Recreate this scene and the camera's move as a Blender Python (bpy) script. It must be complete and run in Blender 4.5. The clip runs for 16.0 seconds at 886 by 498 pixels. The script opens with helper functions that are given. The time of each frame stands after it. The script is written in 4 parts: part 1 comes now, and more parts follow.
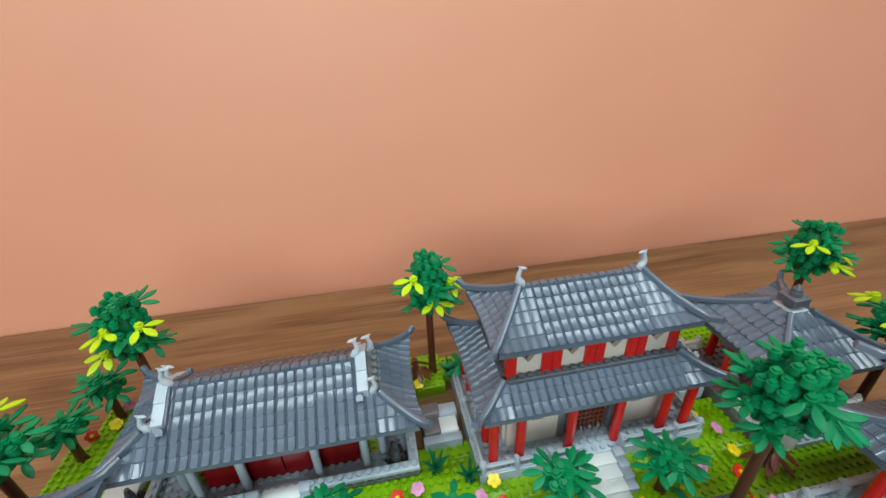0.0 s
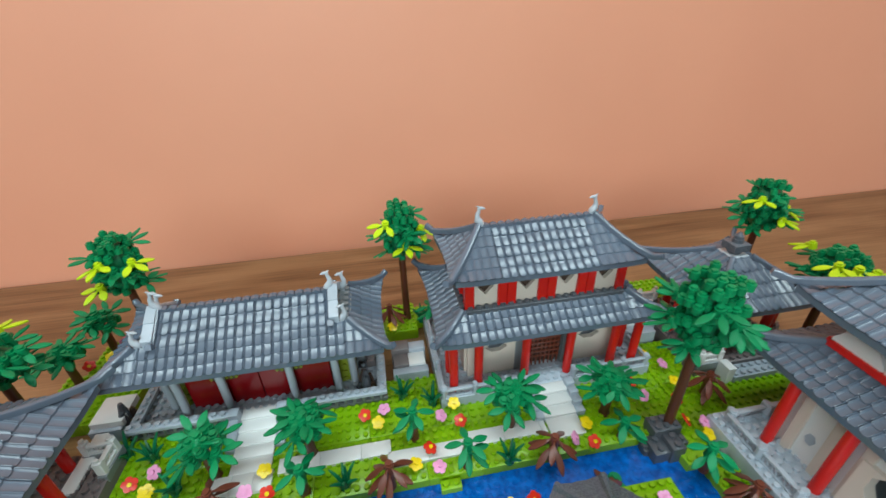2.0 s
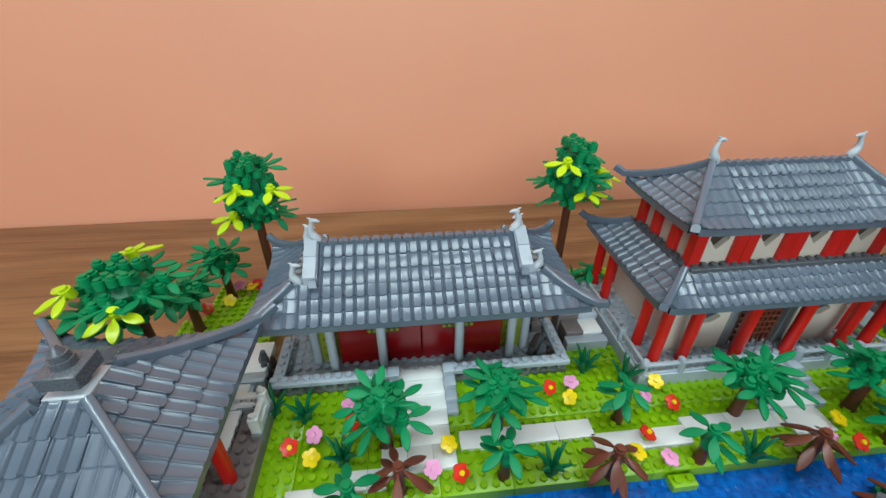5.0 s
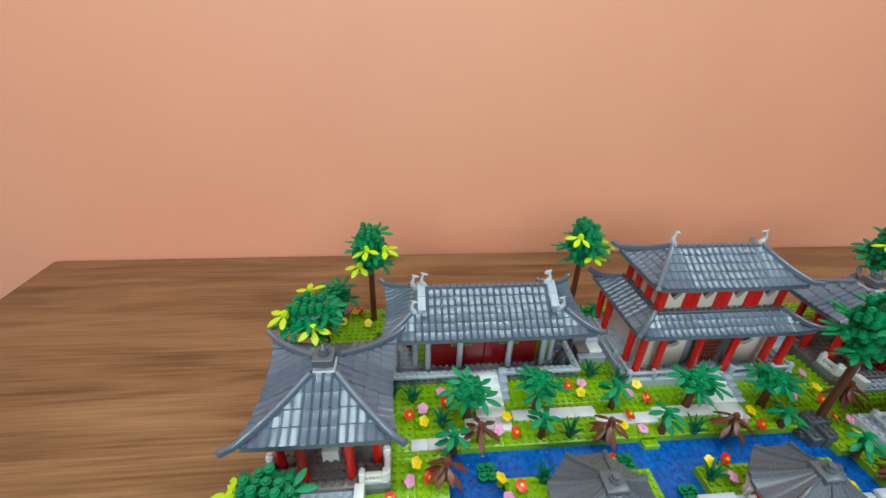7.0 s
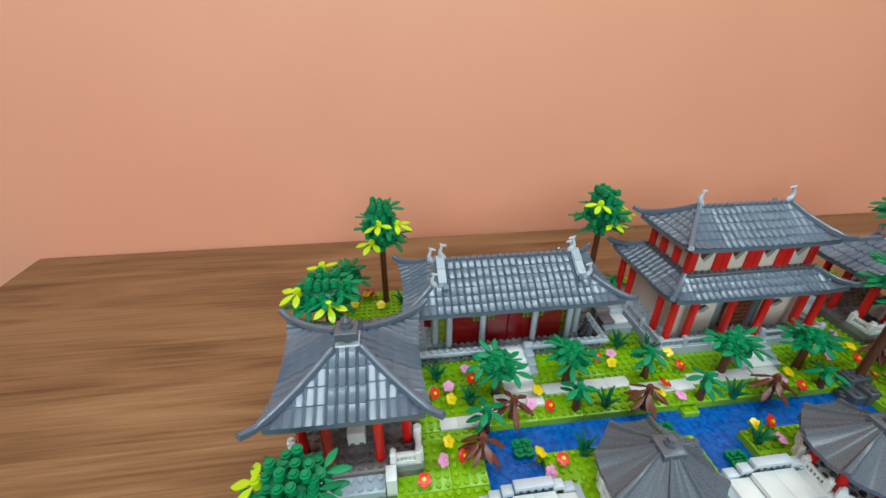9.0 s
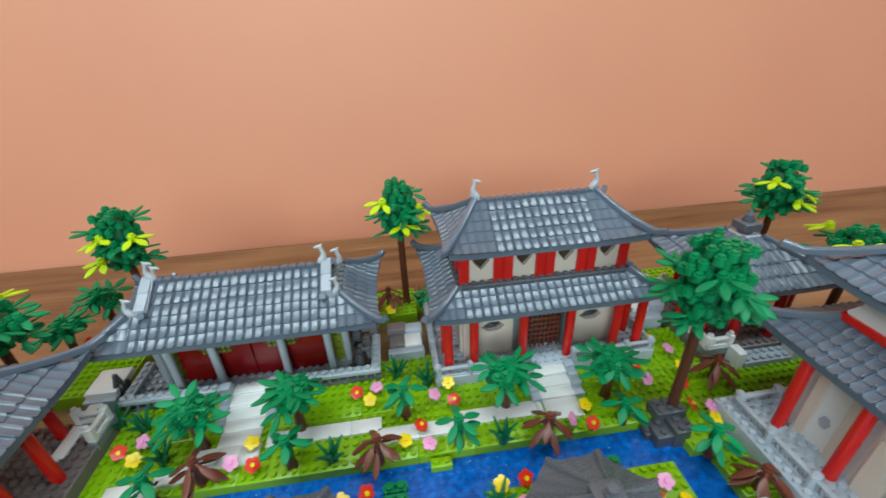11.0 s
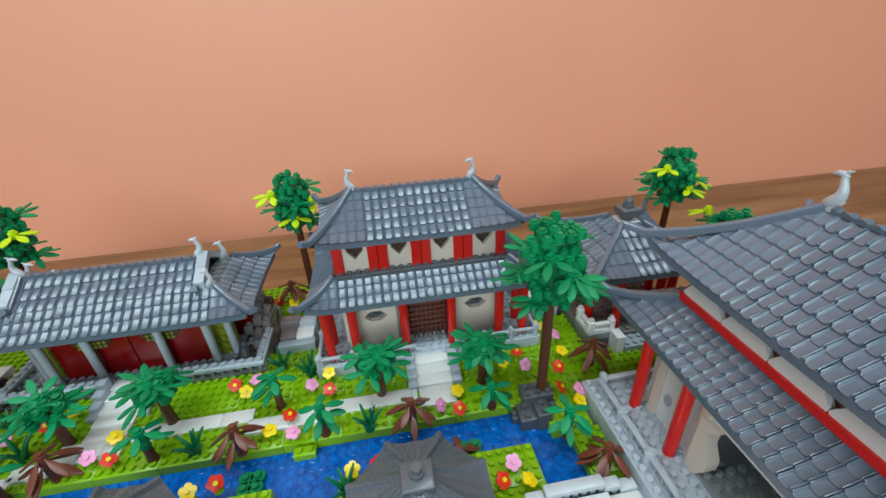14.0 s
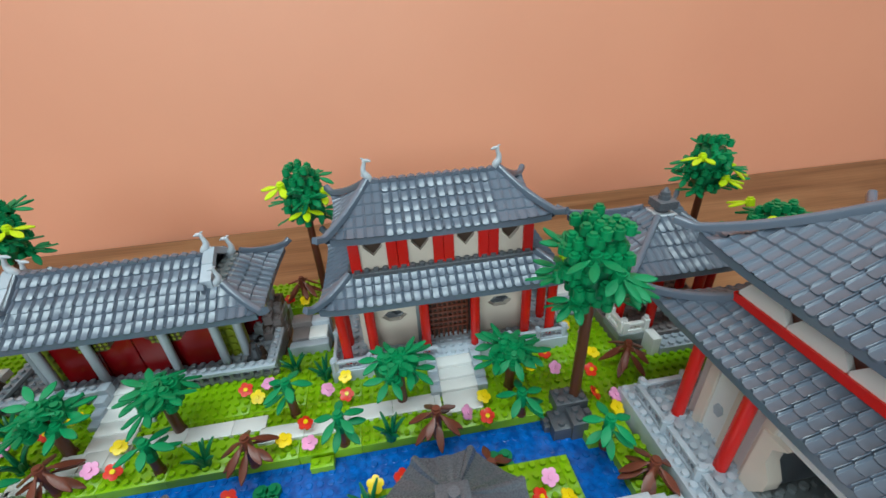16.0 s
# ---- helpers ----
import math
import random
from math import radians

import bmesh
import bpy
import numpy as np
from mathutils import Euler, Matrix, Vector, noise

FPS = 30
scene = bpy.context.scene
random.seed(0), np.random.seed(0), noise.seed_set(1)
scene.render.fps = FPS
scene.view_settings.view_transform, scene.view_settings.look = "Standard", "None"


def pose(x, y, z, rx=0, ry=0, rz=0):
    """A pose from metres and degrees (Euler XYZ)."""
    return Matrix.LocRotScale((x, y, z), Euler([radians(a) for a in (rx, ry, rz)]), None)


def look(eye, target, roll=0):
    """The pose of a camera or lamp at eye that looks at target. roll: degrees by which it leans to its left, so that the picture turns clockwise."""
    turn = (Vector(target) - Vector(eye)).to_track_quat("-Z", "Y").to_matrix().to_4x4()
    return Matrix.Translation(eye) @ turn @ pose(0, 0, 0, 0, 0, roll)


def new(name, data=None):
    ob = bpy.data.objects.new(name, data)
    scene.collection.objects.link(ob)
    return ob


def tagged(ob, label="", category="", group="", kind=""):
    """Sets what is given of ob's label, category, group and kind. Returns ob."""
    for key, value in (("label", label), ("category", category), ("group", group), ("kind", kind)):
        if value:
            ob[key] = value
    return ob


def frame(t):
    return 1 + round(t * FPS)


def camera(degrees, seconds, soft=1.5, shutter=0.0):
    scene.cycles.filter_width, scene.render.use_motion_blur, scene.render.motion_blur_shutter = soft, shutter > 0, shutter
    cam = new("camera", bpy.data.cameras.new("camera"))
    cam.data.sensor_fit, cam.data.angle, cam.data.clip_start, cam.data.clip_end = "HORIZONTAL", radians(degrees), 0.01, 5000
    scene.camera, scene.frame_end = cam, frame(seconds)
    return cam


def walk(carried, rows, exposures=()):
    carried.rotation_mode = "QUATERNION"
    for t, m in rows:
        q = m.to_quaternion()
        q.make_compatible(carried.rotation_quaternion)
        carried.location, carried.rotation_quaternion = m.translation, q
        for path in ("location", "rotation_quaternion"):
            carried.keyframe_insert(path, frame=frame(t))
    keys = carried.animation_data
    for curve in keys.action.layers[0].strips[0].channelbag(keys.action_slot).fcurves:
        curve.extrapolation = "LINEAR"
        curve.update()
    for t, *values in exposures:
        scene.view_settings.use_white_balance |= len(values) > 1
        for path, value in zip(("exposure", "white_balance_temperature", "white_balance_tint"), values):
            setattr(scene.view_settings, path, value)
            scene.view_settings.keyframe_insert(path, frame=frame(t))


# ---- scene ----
cam = camera(94.1, 16.0, shutter=0.25)
METRES, EYE, TILT, LEAN, TURN = 1.047, 0.344, 0.0, 0.0, -9.6
ROWS = [
    (0.0, 0.0, 0.0, 0.0, -1.18, -28.89, 2.13),
    (0.5, 0.0191, -0.0169, 0.0138, -2.0, -28.48, 1.71),
    (1.0, 0.0408, -0.0341, 0.0082, -2.52, -28.73, 1.45),
    (1.5, 0.0453, -0.0528, -0.0011, -2.04, -29.18, 1.5),
    (2.0, 0.0272, -0.0445, -0.0218, -0.74, -30.19, 1.58),
    (2.5, -0.0356, -0.0286, -0.0558, 0.65, -31.27, 1.26),
    (3.0, -0.0926, -0.005, -0.0843, 1.84, -32.38, 0.73),
    (5.5, -0.1031, -0.0123, -0.0772, 3.41, -32.02, -0.24),
    (6.0, -0.1021, -0.0433, -0.0412, 3.58, -30.83, -0.53),
    (6.5, -0.133, -0.1001, 0.0013, 3.96, -29.56, -1.05),
    (7.0, -0.1582, -0.1376, 0.0213, 4.38, -28.92, -1.72),
    (7.5, -0.1849, -0.1407, -0.0038, 4.44, -29.06, -2.32),
    (8.0, -0.205, -0.1425, 0.0065, 3.22, -28.73, -2.32),
    (10.5, -0.041, -0.0775, -0.0558, 1.87, -29.49, 2.21),
    (11.0, 0.0435, -0.0518, -0.0492, 1.47, -28.98, 2.25),
    (11.5, 0.1081, -0.0607, -0.0411, 1.39, -28.77, 2.21),
    (12.0, 0.1222, -0.0504, -0.058, 1.0, -29.03, 2.18),
    (12.5, 0.1257, -0.0518, -0.0589, 0.43, -29.04, 2.15),
    (13.0, 0.1331, -0.0532, -0.0568, 0.02, -29.03, 2.36),
    (13.5, 0.1338, -0.0561, -0.0587, -0.17, -29.01, 2.56),
    (14.0, 0.1356, -0.0557, -0.0593, -0.09, -29.15, 2.61),
    (14.5, 0.1301, -0.0533, -0.0646, 0.31, -29.56, 2.71),
    (15.0, 0.095, -0.0369, -0.0598, 0.54, -29.78, 2.74),
    (15.5, 0.0965, -0.0304, -0.0666, 0.33, -30.25, 2.7),
    (16.0, 0.1185, -0.0336, -0.0669, 0.07, -30.42, 2.81),
]
walk(cam, [(t, pose(0, 0, EYE, TILT, LEAN, TURN) @ pose(METRES * x, METRES * y, METRES * z, 90 + pitch, roll, yaw)) for t, x, y, z, yaw, pitch, roll in ROWS])

# ---- light ----
U = 0.008                      # one stud
world = bpy.data.worlds.new("room_air")
scene.world = world
world.use_nodes = True
world.node_tree.nodes["Background"].inputs[0].default_value = (0.9, 0.95, 1.0, 1)
world.node_tree.nodes["Background"].inputs[1].default_value = 0.1


def area_lamp(name, eye, target, sx, sy, power, colour):
    data = bpy.data.lights.new(name, "AREA")
    data.shape, data.size, data.size_y, data.energy, data.color = "RECTANGLE", sx, sy, power, colour
    lamp = new(name, data)
    lamp.matrix_world = look(eye, target)
    return lamp


area_lamp("ceiling_lamp", (-0.1, -0.1, 1.62), (-0.1, -0.099, 0), 3.2, 0.24, 30, (0.77, 0.97, 1.0))
area_lamp("window_light", (-0.2, -2.2, 1.05), (0.4, 0.3, 0.15), 2.4, 0.95, 49, (0.81, 0.97, 1.0))


# ---- materials ----
def nodes_of(name):
    m = bpy.data.materials.new(name)
    m.use_nodes = True
    nt = m.node_tree
    return m, nt, nt.nodes["Principled BSDF"]


def plastic(name, rgb, rough=0.28, vary=0.12, grain=260.0, bump=0.03, coat=0.0, spec=0.5):
    """Moulded toy plastic: piece-to-piece tint, faint mottling, fine scuffs."""
    m, nt, b = nodes_of(name)
    tex = nt.nodes.new("ShaderNodeTexCoord")
    big = nt.nodes.new("ShaderNodeTexNoise")
    big.inputs["Scale"].default_value, big.inputs["Detail"].default_value = 60.0, 3.0
    fine = nt.nodes.new("ShaderNodeTexNoise")
    fine.inputs["Scale"].default_value, fine.inputs["Detail"].default_value = grain * 4, 4.0
    info = nt.nodes.new("ShaderNodeObjectInfo")
    add = nt.nodes.new("ShaderNodeMath")
    add.operation = "MULTIPLY_ADD"
    add.inputs[1].default_value = 0.55
    nt.links.new(info.outputs["Random"], add.inputs[0])
    nt.links.new(big.outputs["Fac"], add.inputs[2])
    ramp = nt.nodes.new("ShaderNodeMapRange")
    ramp.inputs[1].default_value, ramp.inputs[2].default_value = 0.35, 1.2
    ramp.inputs[3].default_value, ramp.inputs[4].default_value = 1 - vary, 1 + vary
    nt.links.new(add.outputs[0], ramp.inputs[0])
    mix = nt.nodes.new("ShaderNodeVectorMath")
    mix.operation = "SCALE"
    mix.inputs[0].default_value = rgb
    nt.links.new(ramp.outputs[0], mix.inputs["Scale"])
    nt.links.new(mix.outputs[0], b.inputs["Base Color"])
    rr = nt.nodes.new("ShaderNodeMapRange")
    rr.inputs[3].default_value, rr.inputs[4].default_value = rough * 0.88, rough * 1.15
    nt.links.new(fine.outputs["Fac"], rr.inputs[0])
    nt.links.new(rr.outputs[0], b.inputs["Roughness"])
    bp = nt.nodes.new("ShaderNodeBump")
    bp.inputs["Strength"].default_value, bp.inputs["Distance"].default_value = bump, 0.0006
    nt.links.new(big.outputs["Fac"], bp.inputs["Height"])
    nt.links.new(bp.outputs[0], b.inputs["Normal"])
    for n in (big, fine):
        nt.links.new(tex.outputs["Object"], n.inputs["Vector"])
    b.inputs["Specular IOR Level"].default_value = spec
    b.inputs["Coat Weight"].default_value = coat
    return m


ROOF = plastic("roof_grey_plastic", (0.112, 0.142, 0.190), 0.22, 0.1, spec=0.75)
GAZ = plastic("gazebo_grey_plastic", (0.108, 0.120, 0.142), 0.27, 0.08)
LIGHT = plastic("light_grey_plastic", (0.39, 0.44, 0.50), 0.3)
PALE = plastic("pale_grey_plastic", (0.50, 0.54, 0.59), 0.28)
MID = plastic("mid_grey_plastic", (0.21, 0.23, 0.24), 0.32)
DARK = plastic("dark_grey_plastic", (0.075, 0.082, 0.095), 0.35)
WHITE = plastic("white_plastic", (0.75, 0.75, 0.74), 0.3, 0.04)
CREAM = plastic("cream_plastic", (0.66, 0.58, 0.50), 0.35, 0.05)
RED = plastic("red_plastic", (0.62, 0.012, 0.008), 0.25, 0.08)
DEEPRED = plastic("deep_red_plastic", (0.20, 0.002, 0.004), 0.2, 0.08)
LIME = plastic("lime_plastic", (0.225, 0.44, 0.002), 0.32, 0.12)
GREEN = plastic("green_plastic", (0.0015, 0.215, 0.076), 0.42, 0.2, spec=0.28)
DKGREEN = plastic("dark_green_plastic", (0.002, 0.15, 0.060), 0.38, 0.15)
YLEAF = plastic("yellow_green_plastic", (0.50, 0.68, 0.008), 0.3)
YELLOW = plastic("yellow_plastic", (0.86, 0.62, 0.005), 0.3)
PINK = plastic("pink_plastic", (0.80, 0.32, 0.55), 0.35)
POPPY = plastic("poppy_red_plastic", (0.72, 0.03, 0.012), 0.3)
BARK = plastic("brown_trunk_plastic", (0.10, 0.030, 0.014), 0.35)
BROWN = plastic("reddish_brown_plastic", (0.155, 0.040, 0.022), 0.33)
DKBROWN = plastic("dark_brown_plastic", (0.055, 0.032, 0.022), 0.4)
TAUPE = plastic("taupe_plastic", (0.17, 0.145, 0.145), 0.35)
OLIVE = plastic("olive_plastic", (0.22, 0.26, 0.02), 0.35)


def water_material():
    m, nt, b = nodes_of("blue_water_plastic")
    tex = nt.nodes.new("ShaderNodeTexCoord")
    n = nt.nodes.new("ShaderNodeTexNoise")
    n.inputs["Scale"].default_value, n.inputs["Detail"].default_value = 180, 3
    v = nt.nodes.new("ShaderNodeTexVoronoi")
    v.inputs["Scale"].default_value = 240
    nt.links.new(tex.outputs["Object"], n.inputs["Vector"])
    nt.links.new(tex.outputs["Object"], v.inputs["Vector"])
    r = nt.nodes.new("ShaderNodeValToRGB")
    r.color_ramp.elements[0].position, r.color_ramp.elements[0].color = 0.36, (0.0, 0.070, 0.33, 1)
    r.color_ramp.elements[1].position, r.color_ramp.elements[1].color = 0.64, (0.0, 0.140, 0.56, 1)
    nt.links.new(n.outputs["Fac"], r.inputs[0])
    nt.links.new(r.outputs[0], b.inputs["Base Color"])
    bp = nt.nodes.new("ShaderNodeBump")
    bp.inputs["Strength"].default_value, bp.inputs["Distance"].default_value = 0.35, 0.0008
    nt.links.new(v.outputs["Distance"], bp.inputs["Height"])
    nt.links.new(bp.outputs[0], b.inputs["Normal"])
    b.inputs["Roughness"].default_value = 0.2
    b.inputs["Specular IOR Level"].default_value = 0.35
    return m


WATER = water_material()


def wall_material():
    m, nt, b = nodes_of("peach_wall_paint")
    tex = nt.nodes.new("ShaderNodeTexCoord")
    n = nt.nodes.new("ShaderNodeTexNoise")
    n.inputs["Scale"].default_value, n.inputs["Detail"].default_value = 2.2, 4
    f = nt.nodes.new("ShaderNodeTexNoise")
    f.inputs["Scale"].default_value, f.inputs["Detail"].default_value = 120, 5
    r = nt.nodes.new("ShaderNodeValToRGB")
    r.color_ramp.elements[0].position, r.color_ramp.elements[0].color = 0.3, (0.83, 0.345, 0.216, 1)
    r.color_ramp.elements[1].position, r.color_ramp.elements[1].color = 0.7, (0.89, 0.384, 0.240, 1)
    nt.links.new(tex.outputs["Object"], n.inputs["Vector"])
    nt.links.new(tex.outputs["Object"], f.inputs["Vector"])
    nt.links.new(n.outputs["Fac"], r.inputs[0])
    nt.links.new(r.outputs[0], b.inputs["Base Color"])
    bp = nt.nodes.new("ShaderNodeBump")
    bp.inputs["Strength"].default_value, bp.inputs["Distance"].default_value = 0.12, 0.001
    nt.links.new(f.outputs["Fac"], bp.inputs["Height"])
    nt.links.new(bp.outputs[0], b.inputs["Normal"])
    b.inputs["Roughness"].default_value = 0.5
    return m


def wood_material():
    m, nt, b = nodes_of("oak_laminate")
    tex = nt.nodes.new("ShaderNodeTexCoord")
    mp = nt.nodes.new("ShaderNodeMapping")
    mp.inputs["Scale"].default_value = (1.0, 8.0, 8.0)
    big = nt.nodes.new("ShaderNodeTexNoise")
    big.inputs["Scale"].default_value, big.inputs["Detail"].default_value = 2.4, 5
    big.inputs["Distortion"].default_value = 1.5
    mp2 = nt.nodes.new("ShaderNodeMapping")
    mp2.inputs["Scale"].default_value = (3.2, 120.0, 120.0)
    fine = nt.nodes.new("ShaderNodeTexNoise")
    fine.inputs["Scale"].default_value, fine.inputs["Detail"].default_value = 2.6, 6
    for a in (mp, mp2):
        nt.links.new(tex.outputs["Object"], a.inputs["Vector"])
    nt.links.new(mp.outputs[0], big.inputs["Vector"])
    nt.links.new(mp2.outputs[0], fine.inputs["Vector"])
    mx = nt.nodes.new("ShaderNodeMix")
    mx.data_type = "FLOAT"
    mx.inputs[0].default_value = 0.4
    nt.links.new(big.outputs["Fac"], mx.inputs[2])
    nt.links.new(fine.outputs["Fac"], mx.inputs[3])
    r = nt.nodes.new("ShaderNodeValToRGB")
    e = r.color_ramp.elements
    e[0].position, e[0].color = 0.37, (0.145, 0.066, 0.025, 1)
    e[1].position, e[1].color = 0.62, (0.35, 0.19, 0.088, 1)
    mid = e.new(0.5)
    mid.color = (0.262, 0.132, 0.057, 1)
    nt.links.new(mx.outputs[0], r.inputs[0])
    nt.links.new(r.outputs[0], b.inputs["Base Color"])
    b.inputs["Roughness"].default_value = 0.42
    bp = nt.nodes.new("ShaderNodeBump")
    bp.inputs["Strength"].default_value, bp.inputs["Distance"].default_value = 0.08, 0.0005
    nt.links.new(fine.outputs["Fac"], bp.inputs["Height"])
    nt.links.new(bp.outputs[0], b.inputs["Normal"])
    return m


WALL, WOOD = wall_material(), wood_material()
# dark neutral grey chosen so the unseen walls return little warm light
PLAIN = plastic("low_bounce_grey", (0.22, 0.23, 0.25), 0.6, 0.04)


# ---- mesh helpers (all lengths in studs) ----
def box(bm, x0, x1, y0, y1, z0, z1):
    v = [bm.verts.new((x, y, z)) for z in (z0, z1) for y in (y0, y1) for x in (x0, x1)]
    for f in ((0, 2, 3, 1), (4, 5, 7, 6), (0, 1, 5, 4), (2, 6, 7, 3), (0, 4, 6, 2), (1, 3, 7, 5)):
        bm.faces.new([v[i] for i in f])


def rbox(bm, x0, x1, y0, y1, z0, z1, e=0.06):
    """Box with chamfered top and upright edges."""
    def ring(z, k, c):
        a, b, cc, d = x0 + k, x1 - k, y0 + k, y1 - k
        return [bm.verts.new((x, y, z)) for x, y in ((a + c, cc), (b - c, cc), (b, cc + c), (b, d - c), (b - c, d), (a + c, d), (a, d - c), (a, cc + c))]
    rings = [ring(z0, 0, e), ring(z1 - e, 0, e), ring(z1, e, e)]
    for p, q in zip(rings, rings[1:]):
        for i in range(8):
            bm.faces.new((p[i], p[(i + 1) % 8], q[(i + 1) % 8], q[i]))
    bm.faces.new(rings[-1])
    bm.faces.new(rings[0][::-1])


def tube(bm, pts, radii, n=10, smooth=True, flat=1.0):
    """A closed tube along points."""
    rings = []
    for i, p in enumerate(pts):
        p = Vector(p)
        d = (Vector(pts[min(i + 1, len(pts) - 1)]) - Vector(pts[max(i - 1, 0)])).normalized()
        side = d.cross(Vector((0, 0, 1)))
        side = Vector((1, 0, 0)) if side.length < 1e-3 else side.normalized()
        if i:
            side = (last - d * last.dot(d)).normalized()
        last, up = side, side.cross(d)
        rings.append([bm.verts.new(p + radii[i] * (math.cos(a) * side + flat * math.sin(a) * up)) for a in (math.tau * k / n for k in range(n))])
    for p, q in zip(rings, rings[1:]):
        for i in range(n):
            f = bm.faces.new((p[i], p[(i + 1) % n], q[(i + 1) % n], q[i]))
            f.smooth = smooth
    bm.faces.new(rings[0][::-1])
    bm.faces.new(rings[-1])


def cyl(bm, x, y, z0, z1, r, n=10, r2=None):
    tube(bm, ((x, y, z0), (x, y, z1)), (r, r if r2 is None else r2), n)


def stud(bm, x, y, z, n=8):
    cyl(bm, x, y, z - 0.02, z + 0.29, 0.31, n, 0.285)


def prism(bm, outline, y0, y1):
    """An x-z outline pushed through from y0 to y1."""
    a = [bm.verts.new((x, y0, z)) for x, z in outline]
    b = [bm.verts.new((x, y1, z)) for x, z in outline]
    n = len(outline)
    for i in range(n):
        bm.faces.new((a[i], a[(i + 1) % n], b[(i + 1) % n], b[i]))
    bm.faces.new(a[::-1])
    bm.faces.new(b)


def beam(bm, pts, w, h):
    """A bar of w by h that follows points, its upper side crowned."""
    rings = []
    for i, p in enumerate(pts):
        p = Vector(p)
        d = (Vector(pts[min(i + 1, len(pts) - 1)]) - Vector(pts[max(i - 1, 0)])).normalized()
        s = d.cross(Vector((0, 0, 1))).normalized()
        up = s.cross(d)
        rings.append([bm.verts.new(p + s * a * w + up * b * h) for a, b in ((-0.5, -0.5), (0.5, -0.5), (0.5, 0.15), (0.43, 0.34), (0.25, 0.46), (0.0, 0.5), (-0.25, 0.46), (-0.43, 0.34), (-0.5, 0.15))])
    for p, q in zip(rings, rings[1:]):
        for i in range(9):
            f = bm.faces.new((p[i], p[(i + 1) % 9], q[(i + 1) % 9], q[i]))
            f.smooth = True
    bm.faces.new(rings[0][::-1])
    bm.faces.new(rings[-1])


def mesh_of(name, bm, material, sharp=36):
    bmesh.ops.recalc_face_normals(bm, faces=bm.faces)
    me = bpy.data.meshes.new(name)
    bm.to_mesh(me)
    bm.free()
    me.transform(Matrix.Scale(U, 4))
    me.materials.append(material)
    me.set_sharp_from_angle(angle=radians(sharp))
    return me


def at(x, y, z, rx=0, ry=0, rz=0):
    return pose(x * U, y * U, z * U, rx, ry, rz)


def thing(name, x, y, z, label, category, group="", kind="", rz=0):
    ob = new(name)
    ob.empty_display_size = 0.01
    ob.matrix_basis = at(x, y, z, 0, 0, rz)
    return tagged(ob, label, category, group, kind)


def part(name, bm, material, parent, label="", kind="", m=None, sharp=36):
    ob = new(name, mesh_of(name, bm, material, sharp))
    ob.parent = parent
    if m is not None:
        ob.matrix_basis = m
    return tagged(ob, label, kind=kind)


def piece(name, me, parent, m):
    ob = new(name, me)
    ob.parent = parent
    ob.matrix_basis = m
    return ob


def solo(name, bm, material, label, category, group="", kind="", m=None):
    ob = new(name, mesh_of(name, bm, material))
    if m is not None:
        ob.matrix_basis = m
    return tagged(ob, label, category, group, kind)


def B():
    return bmesh.new()


# ---- room and table ----
TX0, TX1, TY0, TY1 = -95.5, 190.0, -55.0, 66.0
WY = 66.6
bm = B()
box(bm, -300, 380, WY, WY + 12, -94, 160)
solo("wall_north", bm, WALL, "plain peach-painted wall with soft mottling", "wall", kind="structure")
# added walls out of view: close the room and hold down its bounce light
for nm, c in (("wall_south", (-300, 380, -312, -300, -94, 160)), ("wall_west", (-312, -300, -312, WY + 12, -94, 160)), ("wall_east", (380, 392, -312, WY + 12, -94, 160))):
    bm = B()
    box(bm, *c)
    solo(nm, bm, PLAIN, "unseen enclosing room wall, grey to cut bounce light", "wall", kind="structure")
bm = B()
box(bm, -312, 392, -312, WY + 12, 205, 215)
solo("ceiling", bm, WHITE, "plain white ceiling", "ceiling", kind="structure")
bm = B()
box(bm, -312, 392, -312, WY + 12, -104, -94)
solo("floor", bm, MID, "plain grey floor under the table", "floor", kind="structure")
table = thing("table", 40, 0, 0, "brown oak-laminate table pushed against the wall", "table")
bm = B()
rbox(bm, TX0 - 40, TX1 - 40, TY0, TY1, -3.2, 0, 0.25)
part("tabletop", bm, WOOD, table)
for x in (TX0 + 5, TX1 - 5):
    for y in (TY0 + 5, TY1 - 5):
        bm = B()
        rbox(bm, x - 43, x - 37, y - 3, y + 3, -94, -3.2, 0.2)
        part("leg", bm, WOOD, table)


# ---- roofs ----
RIB = ((0.0, 0.04), (0.035, 0.11), (0.085, 0.15), (0.135, 0.11), (0.17, 0.025), (0.2, 0.0), (0.5, -0.01), (0.8, 0.0), (0.83, 0.025), (0.865, 0.11), (0.915, 0.15), (0.965, 0.11), (1.0, 0.04))
TP = 0.9                       # pitch of tiles and studs


def prof(t, h, a=0.9):
    return h * (a * t + (1 - a) * t * t)


